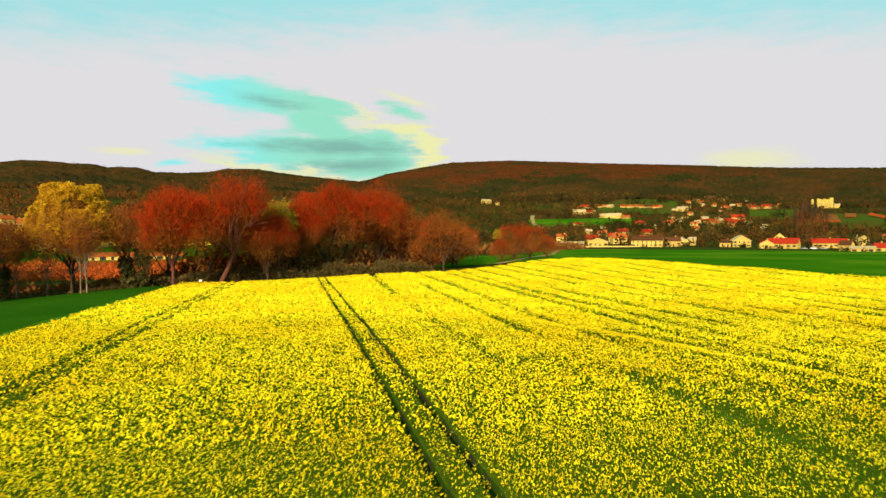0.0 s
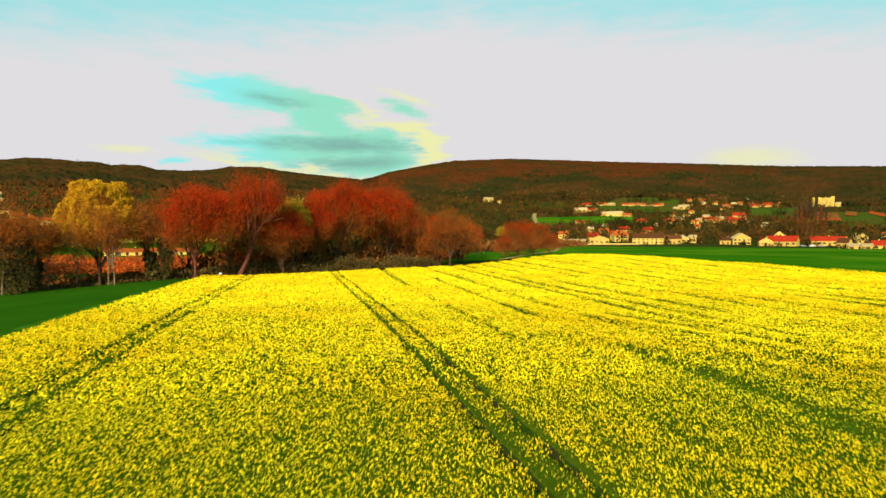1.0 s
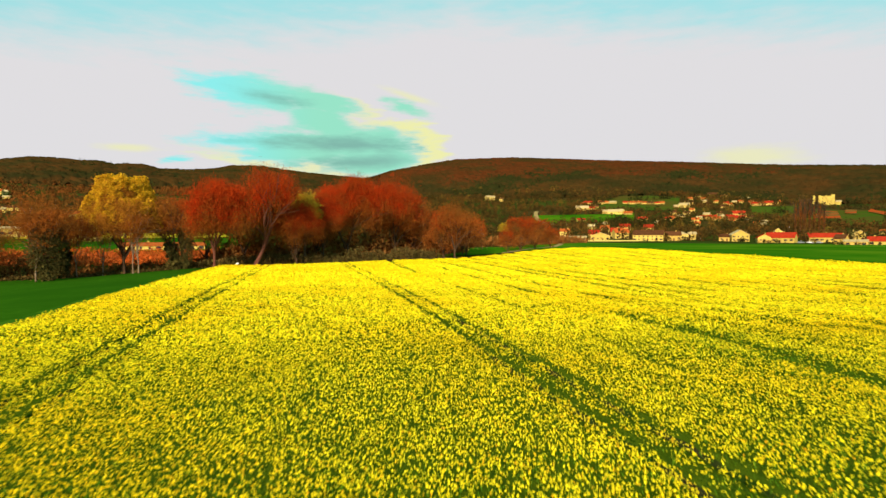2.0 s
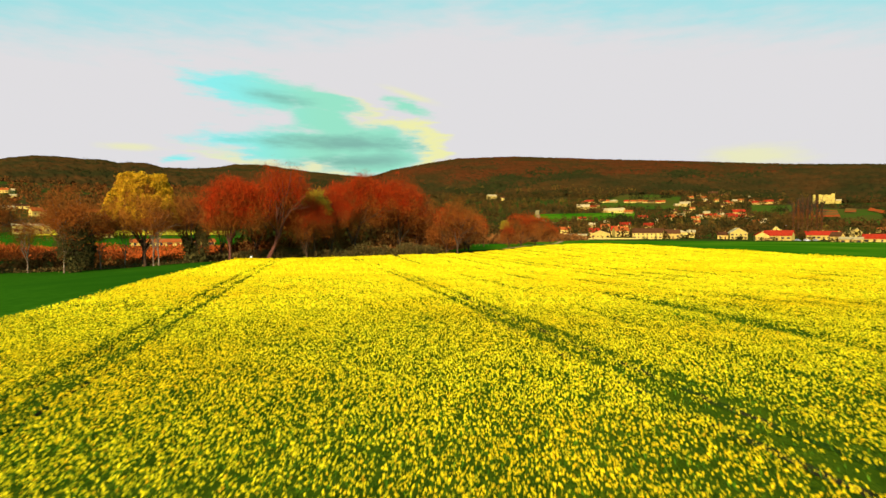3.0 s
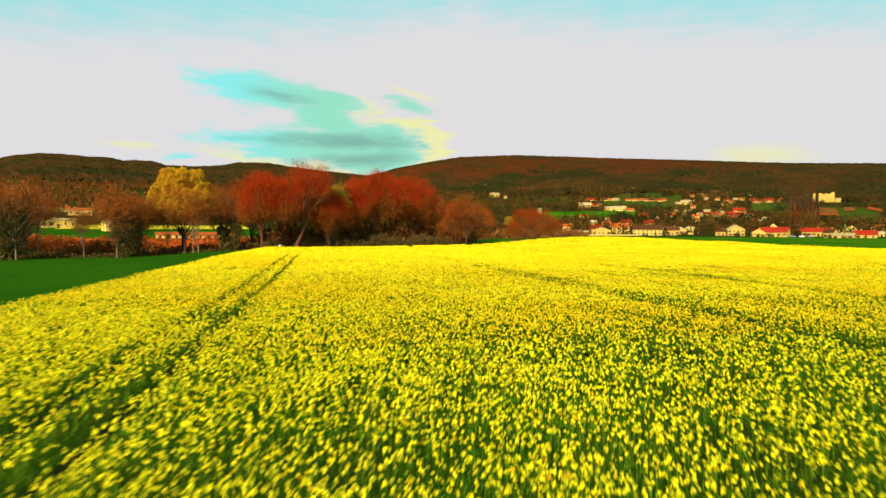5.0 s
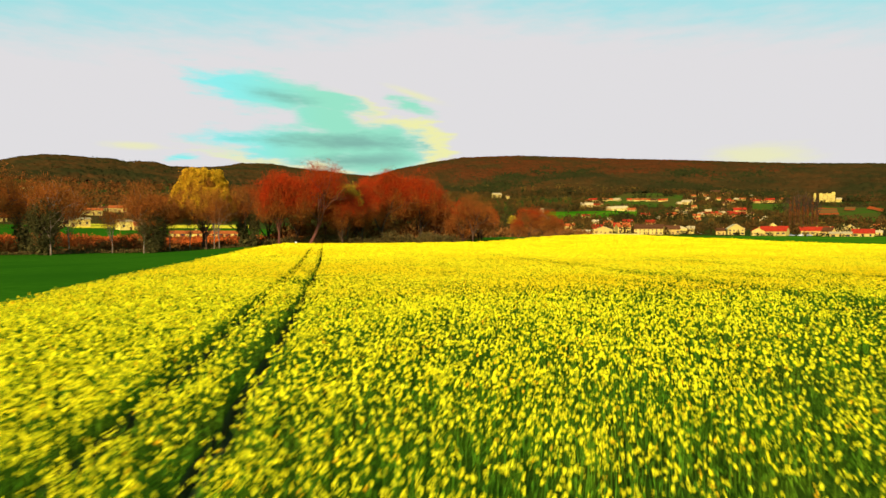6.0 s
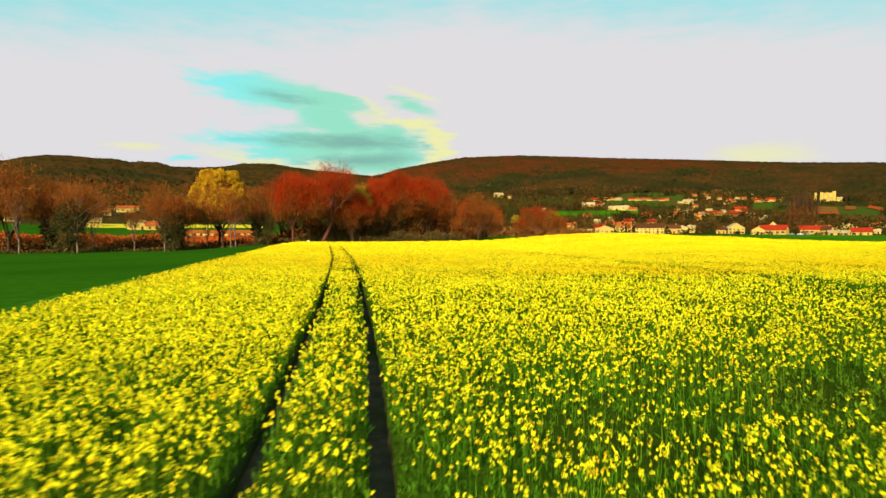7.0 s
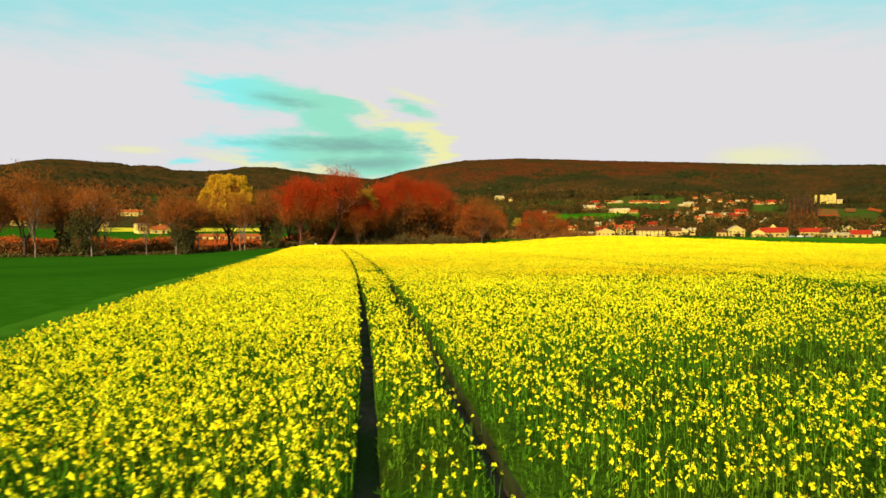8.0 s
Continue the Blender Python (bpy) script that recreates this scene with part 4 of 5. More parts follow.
def shrubs(name, mat, rows, seed, label, size=1.0):
    """A hedge of many small leafy or twiggy clumps along a line: rows of (x, y, height, depth)."""
    r = np.random.default_rng(seed)
    qs = []
    for (x0, y0, h0, w0), (x1, y1, h1, w1) in zip(rows, rows[1:]):
        ln = math.hypot(x1 - x0, y1 - y0)
        n = int(ln * max(h0, h1) * 22 / size ** 2)
        t = r.uniform(0, 1, n)
        x, y = x0 + (x1 - x0) * t + r.normal(0, (w0 + w1) / 4, n), y0 + (y1 - y0) * t + r.normal(0, (w0 + w1) / 4, n)
        h = (h0 + (h1 - h0) * t) * (.66 + .34 * fbm(x * 1.3, y * 1.3, 2.2) + .3 * fbm(x + 9, y, 6.5))
        z = land(x, y) + h * r.uniform(0, 1, n) ** .8
        c = np.stack([x, y, z], -1)
        a, b = r.normal(0, .17 * size, (n, 3)), r.normal(0, .17 * size, (n, 3))
        a[:, 2] *= 1.6
        qs.append(np.stack([c - a, c - b, c + a, c + b], 1).reshape(-1, 3))
    v = np.concatenate(qs)
    return tagged(link_np(name, v, [np.arange(len(v)).reshape(-1, 4)], mat), label, "hedge", kind="stuff")


shrubs("hedge", M_HEDGE, [(-150, 86, 1.6, 3), (-80, 119, 1.2, 3), (-45, 138, 1.5, 3), (-36, 142, 2.6, 3), (-20, 147, 4, 3), (10, 165, 5, 4), (30, 180, 4, 4)], 31, "dark tangled hedge along the foot of the trees", .6)
shrubs("brush", M_THICKET, [(-155, 100, 7.5, 5), (-112, 117, 7.0, 5), (-98, 122, 4.5, 4), (-90, 124, 2.0, 4), (-78, 129, 2.4, 4), (-72, 132, 4.4, 4), (-63, 137, 4.2, 4), (-58, 140, 2.2, 4), (-45, 146, 3.0, 4)], 37, "brown leafless brush between the trunks of the hedgerow", .95)
shrubs("thicket", M_THICKET, [(-37, 148, 2.5, 4), (-30, 154, 9, 5), (-14, 166, 11, 5), (6, 178, 11, 5), (28, 196, 10, 5), (46, 222, 4, 5)], 35, "dark thicket of bare brush behind the red trees", 1.1)
for back, high, num in ((0, 3.6, 32), (-14, 3.0, 34), (-27, 2.6, 36), (-40, 2.4, 38)):
    shrubs("red_hedge", M_HEDGE_RED, [(-215, 190 + back, high, 5), (-126, 214 + back, high, 5), (-62, 224 + back, high, 5), (-30, 232 + back, high, 5)], num, "low red-orange hedge in rows behind the trees", .85)
shrubs("far_hedge", M_THICKET, [(60, 300, 6, 6), (110, 330, 7, 8), (180, 400, 6, 8)], 33, "brown scrub between the paddock and the village", 1.8)



# ---- houses ----
HOUSES = []


def slab(bm, a, b, c, d, t):
    """A sloping slab of thickness t over four corners."""
    lo = [bm.verts.new(p) for p in (a, b, c, d)]
    hi = [bm.verts.new((p[0], p[1], p[2] + t)) for p in (a, b, c, d)]
    bm.faces.new(lo[::-1])
    bm.faces.new(hi)
    for i_ in range(4):
        k = (i_ + 1) % 4
        bm.faces.new((lo[i_], lo[k], hi[k], hi[i_]))


def house(x, y, w, h, rise, wall, roof, turn, gable=False, deep=None, label="", name="house"):
    """A house of that width whose front looks down its own -y; the ridge runs across the front, or towards it with gable."""
    w, h, rise = w * .92, h * .9, rise * .9
    hr = random.Random(int(abs(x) * 31 + abs(y) * 17))
    HOUSES.append((x, y))
    d = deep or max(7.0, min(w * .75, 11.0))
    words = {"white": "white", "cream": "cream", "ochre": "ochre yellow", "stone": "pale stone"}[wall]
    tiles = {"red": "red tiled roof", "brown": "brown tiled roof", "orange": "orange tiled roof", "pale": "pale roof"}[roof]
    th = tagged(empty(name, pose(x, y, float(land(x, y)) - .25, 0, 0, turn)), label or f"{words} village house with a {tiles}", "house", "village houses")
    hw, hd = w / 2, d / 2
    h = h + .25
    bm = bmesh.new()
    if gable:
        prof = [(-hw, 0), (hw, 0), (hw, h), (0, h + rise), (-hw, h)]
        ends = [[bm.verts.new((u, s * hd, v)) for u, v in prof] for s in (-1, 1)]
    else:
        prof = [(-hd, 0), (hd, 0), (hd, h), (0, h + rise), (-hd, h)]
        ends = [[bm.verts.new((s * hw, u, v)) for u, v in prof] for s in (-1, 1)]
    bm.faces.new(ends[0])
    bm.faces.new(ends[1][::-1])
    for i_ in range(5):
        k = (i_ + 1) % 5
        bm.faces.new((ends[0][i_], ends[1][i_], ends[1][k], ends[0][k]))
    bmesh.ops.recalc_face_normals(bm, faces=bm.faces)
    part("wall", bm, M_WALL[wall], th)
    bm = bmesh.new()
    o = .5
    if gable:
        dz = rise / hw * o
        for s in (-1, 1):
            slab(bm, (0, -hd - o, h + rise + .02), (s * (hw + o), -hd - o, h - dz + .02), (s * (hw + o), hd + o, h - dz + .02), (0, hd + o, h + rise + .02), .22)
    else:
        dz = rise / hd * o
        for s in (-1, 1):
            slab(bm, (-hw - o, 0, h + rise + .02), (-hw - o, s * (hd + o), h - dz + .02), (hw + o, s * (hd + o), h - dz + .02), (hw + o, 0, h + rise + .02), .22)
    bmesh.ops.recalc_face_normals(bm, faces=bm.faces)
    part("roof", bm, M_ROOF[roof], th)
    if not (roof == "pale" and gable):
        cx, cy = hw * hr.uniform(-.6, .6), hd * .25
        part("chimney", boxes((cx - .35, cx + .35, cy - .3, cy + .3, h + rise * .3, h + rise + .9)), M_WALL["cream"], th)
    floors = 2 if h > 5 else 1
    n = max(2, int(w / 3.2))
    for fl in range(floors):
        zc = h * (.52 if floors == 1 else (.28, .74)[fl])
        for i_ in range(n):
            u = -hw + w * (i_ + .5) / n
            if fl == 0 and i_ == n // 2:
                part("door", boxes((u - .55, u + .55, -hd - .06, -hd + .1, 0, min(2.2, h * .8))), M_SHUTTER, th)
                continue
            win = part("window", boxes((u - .5, u + .5, -hd - .04, -hd + .1, zc - .6, zc + .6)), M_GLASS, th)
            if hr.random() < .6 and d < 12 and w > 9:
                for s in (-1, 1):
                    part("shutter", boxes((u + s * .8 - .27, u + s * .8 + .27, -hd - .06, -hd - .005, zc - .62, zc + .62)), M_SHUTTER, win)
    return th


house(201, 461, 24.9, 3.1, 1.3, "cream", "pale", -24, label="long low cream hall with a pale sheet roof")
house(222, 452, 17.2, 4.6, 3.1, "ochre", "pale", -26, gable=True, label="pale yellow gabled hall at the field's edge")
house(260, 489, 13.7, 6.1, 4.1, "white", "orange", -8, label="house with orange tiles and white walls")
house(257, 435, 26.0, 5.6, 4.0, "white", "brown", -39, label="long white house under a big brown tiled roof")
house(274, 427, 12.2, 5.0, 3.3, "cream", "brown", -23)
house(299, 444, 13.7, 5.0, 2.1, "white", "pale", -34)
house(308, 409, 8.4, 3.7, 2.5, "cream", "brown", -37)
house(315, 401, 14.0, 5.7, 4.1, "ochre", "pale", -23, gable=True, label="tall pale barn with its gable to the fields")
house(315, 374, 9.9, 4.2, 2.8, "cream", "red", -30, gable=True)
house(326, 369, 20.4, 4.1, 4.1, "white", "red", -53, label="white house with a broad red tiled roof")
house(379, 434, 8.6, 6.0, 4.0, "white", "pale", -41, gable=True)
house(357, 362, 24.4, 4.0, 3.3, "white", "red", -31, label="long white house with a red tiled roof")
house(321, 312, 6.7, 4.2, 2.8, "cream", "brown", -66)
house(304, 285, 12.7, 2.4, 1.3, "cream", "pale", -47)
house(321, 285, 12.5, 2.8, 2.8, "white", "red", -48)
house(414, 387, 7.5, 5.0, 3.4, "white", "pale", -47, gable=True)
house(286, 572, 10.0, 4.2, 3.4, "white", "orange", -36)
house(315, 583, 12.1, 4.4, 3.6, "white", "red", -38)
house(240, 500, 11.0, 4.6, 3.8, "cream", "red", -20)
house(272, 518, 12.0, 4.8, 4.0, "white", "red", -34)
house(283, 486, 9.0, 4.6, 3.4, "cream", "orange", -12)
house(330, 560, 10.0, 4.4, 3.6, "white", "red", -40)
house(231, 549, 10.0, 4.4, 2.9, "white", "orange", -33)
house(479, 1050, 10.5, 3.2, 2.8, "white", "red", -18)
house(487, 1045, 17.9, 4.6, 4.2, "white", "red", -13)
house(474, 984, 8.5, 3.2, 2.8, "cream", "brown", -11)
house(519, 1062, 7.7, 3.2, 2.8, "white", "orange", -4)
house(518, 1048, 7.6, 3.2, 2.8, "white", "brown", -14)
house(526, 1048, 7.6, 3.2, 2.8, "cream", "orange", -6)
house(533, 1035, 13.5, 3.5, 3.1, "white", "pale", -51)
house(551, 1018, 12.0, 3.2, 2.8, "white", "red", -30)
house(557, 1006, 13.4, 3.5, 3.1, "white", "orange", -7)
house(572, 1007, 9.0, 3.2, 2.8, "cream", "orange", -22)
house(574, 992, 11.1, 3.2, 2.8, "white", "orange", -10)
house(582, 985, 11.8, 3.2, 2.8, "cream", "brown", -50)
house(589, 973, 9.6, 3.2, 2.8, "white", "red", -33)
house(599, 973, 7.4, 3.2, 2.8, "cream", "orange", -44)
house(436, 960, 23.3, 4.8, 4.4, "white", "pale", -22)
house(455, 960, 12.4, 3.3, 2.9, "cream", "red", -22)
house(451, 865, 27.8, 4.8, 4.4, "white", "pale", -52)
house(442, 887, 14.2, 3.7, 3.3, "cream", "pale", -41)
house(462, 846, 13.8, 3.6, 3.2, "cream", "orange", -40)
house(345, 763, 12.1, 3.2, 2.8, "white", "red", -4)
house(294, 622, 7.3, 3.2, 2.8, "white", "pale", -12)
house(333, 663, 7.3, 3.2, 2.8, "cream", "pale", -44)
house(420, 731, 14.3, 3.7, 3.3, "cream", "red", -15)
house(393, 651, 7.3, 3.2, 2.8, "white", "pale", -49)
house(450, 716, 9.9, 3.2, 2.8, "white", "red", -26)
house(475, 745, 9.2, 3.2, 2.8, "white", "orange", -51)
house(452, 698, 12.0, 3.2, 2.8, "cream", "orange", -58)
house(500, 763, 10.7, 3.2, 2.8, "white", "pale", -15)
house(540, 809, 10.7, 3.2, 2.8, "white", "brown", -48)
house(601, 908, 18.3, 4.7, 4.3, "white", "pale", -48)
house(642, 957, 16.5, 4.2, 3.8, "cream", "brown", -10)
house(695, 1032, 9.6, 3.2, 2.8, "white", "orange", -15)
house(764, 1107, 11.3, 3.2, 2.8, "white", "brown", -45)
house(729, 1040, 10.6, 3.2, 2.8, "cream", "orange", -12)
house(692, 982, 8.5, 3.2, 2.8, "white", "pale", -33)
house(836, 1162, 20.3, 5.2, 4.8, "cream", "brown", -27)
house(817, 1115, 11.6, 3.2, 2.8, "white", "orange", -51)
house(867, 1163, 15.0, 3.9, 3.5, "cream", "brown", -15)
house(732, 976, 10.2, 3.2, 2.8, "white", "red", -27)
house(722, 951, 10.9, 3.2, 2.8, "white", "orange", -14)
house(768, 1000, 8.9, 3.2, 2.8, "white", "pale", -18)
house(906, 1164, 11.5, 3.2, 2.8, "cream", "brown", -48)
house(790, 1011, 10.7, 3.2, 2.8, "white", "orange", -45)
house(894, 1125, 12.9, 3.4, 3.0, "cream", "pale", -55)
house(810, 1006, 9.2, 3.2, 2.8, "white", "orange", -57)
house(790, 969, 16.1, 4.2, 3.8, "cream", "red", -61)
house(807, 977, 13.1, 3.4, 3.0, "white", "orange", -49)
house(822, 976, 18.2, 4.7, 4.3, "cream", "red", -35)
house(854, 993, 9.3, 3.2, 2.8, "cream", "brown", -65)
house(936, 1074, 9.2, 3.2, 2.8, "cream", "orange", -32)
house(479, 698, 9.9, 3.2, 2.8, "white", "orange", -43)
house(514, 739, 9.4, 3.2, 2.8, "white", "pale", -44)
house(529, 751, 12.0, 3.2, 2.8, "cream", "red", -19)
house(558, 786, 10.6, 3.2, 2.8, "white", "pale", -36)
house(542, 751, 13.3, 3.5, 3.1, "cream", "red", -45)
house(537, 734, 10.6, 3.2, 2.8, "white", "orange", -37)
house(594, 806, 9.2, 3.2, 2.8, "white", "brown", -26)
house(570, 766, 9.9, 3.2, 2.8, "white", "pale", -59)
house(572, 752, 14.8, 3.8, 3.4, "cream", "red", -13)
house(563, 724, 25.0, 4.8, 4.4, "cream", "red", -62)
house(617, 792, 19.5, 5.0, 4.6, "cream", "red", -25)
house(557, 698, 10.5, 3.2, 2.8, "white", "pale", -21)
house(522, 680, 7.8, 3.2, 2.8, "white", "orange", -62)
house(562, 710, 9.4, 3.2, 2.8, "white", "orange", -24)
house(425, 615, 7.3, 3.2, 2.8, "cream", "orange", -41)
house(610, 757, 7.6, 3.2, 2.8, "cream", "brown", -35)
house(521, 622, 7.3, 3.2, 2.8, "white", "pale", -65)
house(531, 647, 7.3, 3.2, 2.8, "cream", "orange", -62)
house(576, 685, 7.3, 3.2, 2.8, "white", "pale", -56)
house(521, 815, 7.6, 3.2, 2.8, "cream", "brown", -10)
house(576, 849, 7.9, 3.2, 2.8, "white", "orange", -49)
house(677, 949, 9.0, 3.2, 2.8, "cream", "brown", -23)
house(581, 902, 7.3, 3.2, 2.8, "cream", "pale", -11)
house(681, 915, 8.9, 3.2, 2.8, "cream", "brown", -15)
house(724, 994, 8.8, 3.2, 2.8, "white", "orange", -44)
house(251, 525, 11.9, 4.2, 2.8, "cream", "red", -22)
house(347, 1239, 21.0, 8.2, 3.8, "white", "pale", 6)
house(362, 1203, 10.0, 6.2, 3.0, "white", "brown", -18)
house(143, 566, 14.5, 4.0, 2.7, "cream", "pale", -28)
house(-200, 464, 17.0, 4.2, 2.0, "white", "orange", 18)
house(-121.5, 293, 7.5, 5.2, 0.9, "white", "pale", 35)
house(-74, 259, 36.0, 1.8, 1.3, "white", "orange", 16, label="long low white shed with an orange tiled roof")
house(-114, 294, 8.0, 3.0, 2.2, "ochre", "orange", 27)
house(-277, 552, 10.3, 2.8, 1.9, "white", "pale", 17)
house(-211, 356, 6.9, 3.3, 2.2, "white", "orange", 41)
house(-204, 544, 18.8, 2.8, 1.9, "cream", "orange", 11)
house(-159, 325, 18.0, 4.8, 1.0, "white", "pale", 26, label="white flat-roofed house by the yellow field")
house(-447, 903, 12.5, 4.7, 3.1, "cream", "orange", 6)
house(-285, 589, 16.6, 2.8, 1.9, "white", "brown", 26)
house(-231, 496, 8.8, 4.5, 3.0, "ochre", "orange", 44)
house(-225, 501, 4.9, 3.2, 2.1, "white", "orange", 38)
house(-217, 536, 6.8, 2.3, 1.5, "white", "brown", 29)
house(-199, 521, 15.1, 3.7, 2.5, "ochre", "orange", 11)
house(-445, 914, 11.2, 3.8, 2.6, "white", "pale", 26)
house(-402, 830, 8.8, 2.6, 1.8, "white", "pale", 10)
house(390, 340, 7.3, 2.3, 1.6, "white", "pale", -44)
house(487, 429, 11.2, 2.9, 1.9, "white", "orange", -73)
house(357, 323, 12.3, 2.5, 1.6, "cream", "brown", -38)


def castle(x, y, z, turn):
    """Pale stone castle: keep with corner towers, a thin round tower apart and a low wing."""
    HOUSES.append((x, y))
    th = tagged(empty("castle", pose(x, y, z, 0, 0, turn) @ Matrix.Diagonal((.8, .8, .72, 1))), "pale stone castle with square towers high on the slope", "castle")
    part("keep", boxes((-12, 14, -9, 9, -10, 19)), M_WALL["stone"], th)
    for u, hgt, wd in ((-12, 20.5, 2.6), (0, 20, 1.6), (14, 22, 3.4)):
        part("tower", boxes((u - wd, u + wd, -10.5, -10.5 + 2 * wd, -10, hgt)), M_WALL["stone"], th)
        bm = bmesh.new()
        for k in range(3):
            c = u - wd + (k + .5) * wd * 2 / 3
            box(bm, c - wd * .2, c + wd * .2, -10.9, -10.2, hgt + .02, hgt + .5)
        part("battlement", bm, M_WALL["stone"], th)
    bm = bmesh.new()
    bmesh.ops.create_cone(bm, cap_ends=True, segments=12, radius1=3.0, radius2=2.8, depth=26)
    bmesh.ops.translate(bm, verts=bm.verts, vec=(-24, 3, 8))
    part("round_tower", bm, M_WALL["stone"], th)
    part("wing", boxes((18.8, 30, -7, 7, -14, 3)), M_WALL["stone"], th)
    bm = bmesh.new()
    slab(bm, (18.8, 0, 7), (18.8, -8, 3), (31, -8, 3), (31, 0, 7), .4)
    slab(bm, (18.8, 0, 7), (18.8, 8, 3), (31, 8, 3), (31, 0, 7), .4)
    bmesh.ops.recalc_face_normals(bm, faces=bm.faces)
    part("wing_roof", bm, M_ROOF["pale"], th)
    for u in (-7, 2, 10):
        for zz in (5, 12):
            part("window", boxes((u - .7, u + .7, -9.1, -8.8, zz - 1.1, zz + 1.1)), M_GLASS, th)
    return th


castle(921, 944.5, float(land(921, 944.5)) + 2, -44)
# ---- woods on the hills ----
TUFTS = 40


def woods(name, mat, n, az0, az1, r0, r1, size, seed, label, where=None, tall=1.25, up=.75, at=None):
    """Far woodland: many uneven crowns, standing on the slopes."""
    r = np.random.default_rng(seed)
    az = np.radians(r.uniform(az0, az1, n))
    rr = np.sqrt(r.uniform(r0 ** 2, r1 ** 2, n))
    x, y = rr * np.sin(az), rr * np.cos(az)
    if where is not None:
        k = where(x, y, r)
        x, y, rr = x[k], y[k], rr[k]
    if at is not None:
        x, y = at
    n = len(x)
    s = size * r.uniform(.6, 1.35, n)
    # each crown is a ragged egg of leaf and twig tufts
    d = r.normal(0, 1, (n, TUFTS, 3))
    d /= np.linalg.norm(d, axis=2, keepdims=True)
    c = d * s[:, None, None] * r.uniform(.45, 1.0, (n, TUFTS, 1)) * np.array([1, 1, tall])
    c = c + np.stack([x, y, land(x, y) + s * up * tall], -1)[:, None, :]
    v = c[:, :, None, :] + r.normal(0, .20, (n, TUFTS, 3, 3)) * s[:, None, None, None] * np.array([1, 1, .5 + .5 * tall])
    f = np.arange(n * TUFTS * 3).reshape(-1, 3)
    return tagged(link_np(name, v.reshape(-1, 3), [f], mat), label, "woodland", kind="stuff")



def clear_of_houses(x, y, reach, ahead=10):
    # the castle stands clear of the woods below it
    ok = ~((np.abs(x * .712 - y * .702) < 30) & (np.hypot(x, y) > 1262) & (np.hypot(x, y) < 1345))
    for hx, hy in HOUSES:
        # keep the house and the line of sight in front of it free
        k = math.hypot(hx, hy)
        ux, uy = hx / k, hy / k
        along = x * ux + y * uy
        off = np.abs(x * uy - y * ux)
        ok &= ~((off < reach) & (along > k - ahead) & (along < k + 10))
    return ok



def open_land(x, y):
    """True where no meadow or vineyard parcel lies."""
    ok = np.ones(len(x), bool)
    for lx, ly in VILLAGE_LANE:
        ok &= np.hypot(x - lx, y - ly) > 17
    for q in PARCELS:
        side = []
        for i_ in range(4):
            p0, p1 = q[i_], q[(i_ + 1) % 4]
            side.append((p1[0] - p0[0]) * (y - p0[1]) - (p1[1] - p0[1]) * (x - p0[0]))
        side = np.array(side)
        ok &= ~((side > 0).all(0) | (side < 0).all(0))
    return ok


# the closed canopy over the hills, rough with single crowns
ra = np.random.default_rng(40)
caz, cu = np.meshgrid(np.arange(-42, 62.01, .2), np.linspace(0, 1, 110), indexing="ij")
crr = 1345 + (.99 * np.interp(caz, *RIDGE_R) - 1345) * cu
caz = caz + ra.uniform(-.08, .08, caz.shape)
cx, cy = crr * np.sin(np.radians(caz)), crr * np.cos(np.radians(caz))
cz_ = land(cx, cy) + 9.0 * ra.uniform(0, 1, cx.shape) ** 1.6 * (1 - .65 * cu ** 5) - 2.0
cf = grid_faces(*cx.shape)[:, ::-1]
fx, fy, fu, fa = [q.ravel()[cf].mean(1) for q in (cx, cy, cu, caz)]
rag = fbm(fx, fy, 170.0) + .6 * fbm(fx + 90, fy, 47.0) + ra.normal(0, .2, len(fx))
red_wood = (fa > 2) & (fu > .34 + .16 * rag + .12 * sm(17, 30, fa) + .6 * sm(33, 50, fa))
dark_wood = (fbm(fx + 300, fy, 130.0) + .6 * fbm(fx, fy + 50, 41.0) + ra.normal(0, .2, len(fx)) + .22 * sm(9, 16, fa) > .66 + .9 * sm(.5, .8, fu))
kind_ = np.where(dark_wood, 2, np.where(red_wood, 1, 0))
tagged(link_np("far_woods", np.stack([cx, cy, cz_], -1).reshape(-1, 3), [cf], [M_WOOD_OLIVE, M_WOOD_RED, M_WOOD_GREEN], kind_), "bare brown and reddish woods covering the hills", "woodland", kind="stuff")
woods("far_conifers", M_WOOD_GREEN, 2200, -42, 62, 1250, 2300, 6.0, 42, "dark conifer stands on the hillsides", lambda x, y, r: (fbm(x + 300, y, 130.0) + .6 * fbm(x, y + 50, 41.0) > .55) & (np.hypot(x, y) < .8 * np.interp(np.degrees(np.arctan2(x, y)), *RIDGE_R)), 1.3, .5)
woods("ridge_conifers", M_WOOD_GREEN, 70, -20.5, -13.5, 2690, 2860, 5.0, 46, "dark clumps of conifers on the hill crest", lambda x, y, r: fbm(x, y, 60.0) > .1, 1.1, .4)
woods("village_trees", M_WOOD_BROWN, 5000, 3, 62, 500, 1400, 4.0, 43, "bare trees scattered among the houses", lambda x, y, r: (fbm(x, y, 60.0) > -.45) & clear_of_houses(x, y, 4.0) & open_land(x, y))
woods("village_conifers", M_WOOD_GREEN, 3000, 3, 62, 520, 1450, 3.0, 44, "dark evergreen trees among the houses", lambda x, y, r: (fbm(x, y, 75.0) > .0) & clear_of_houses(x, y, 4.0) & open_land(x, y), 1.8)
woods("orchards", M_WOOD_LIT, 1500, 3, 45, 560, 1560, 4.0, 52, "olive-yellow trees painted sunlit among the houses and below the woods", lambda x, y, r: (fbm(x + 70, y, 70.0) > .1) & clear_of_houses(x, y, 6.0, 14) & open_land(x, y), 1.1)
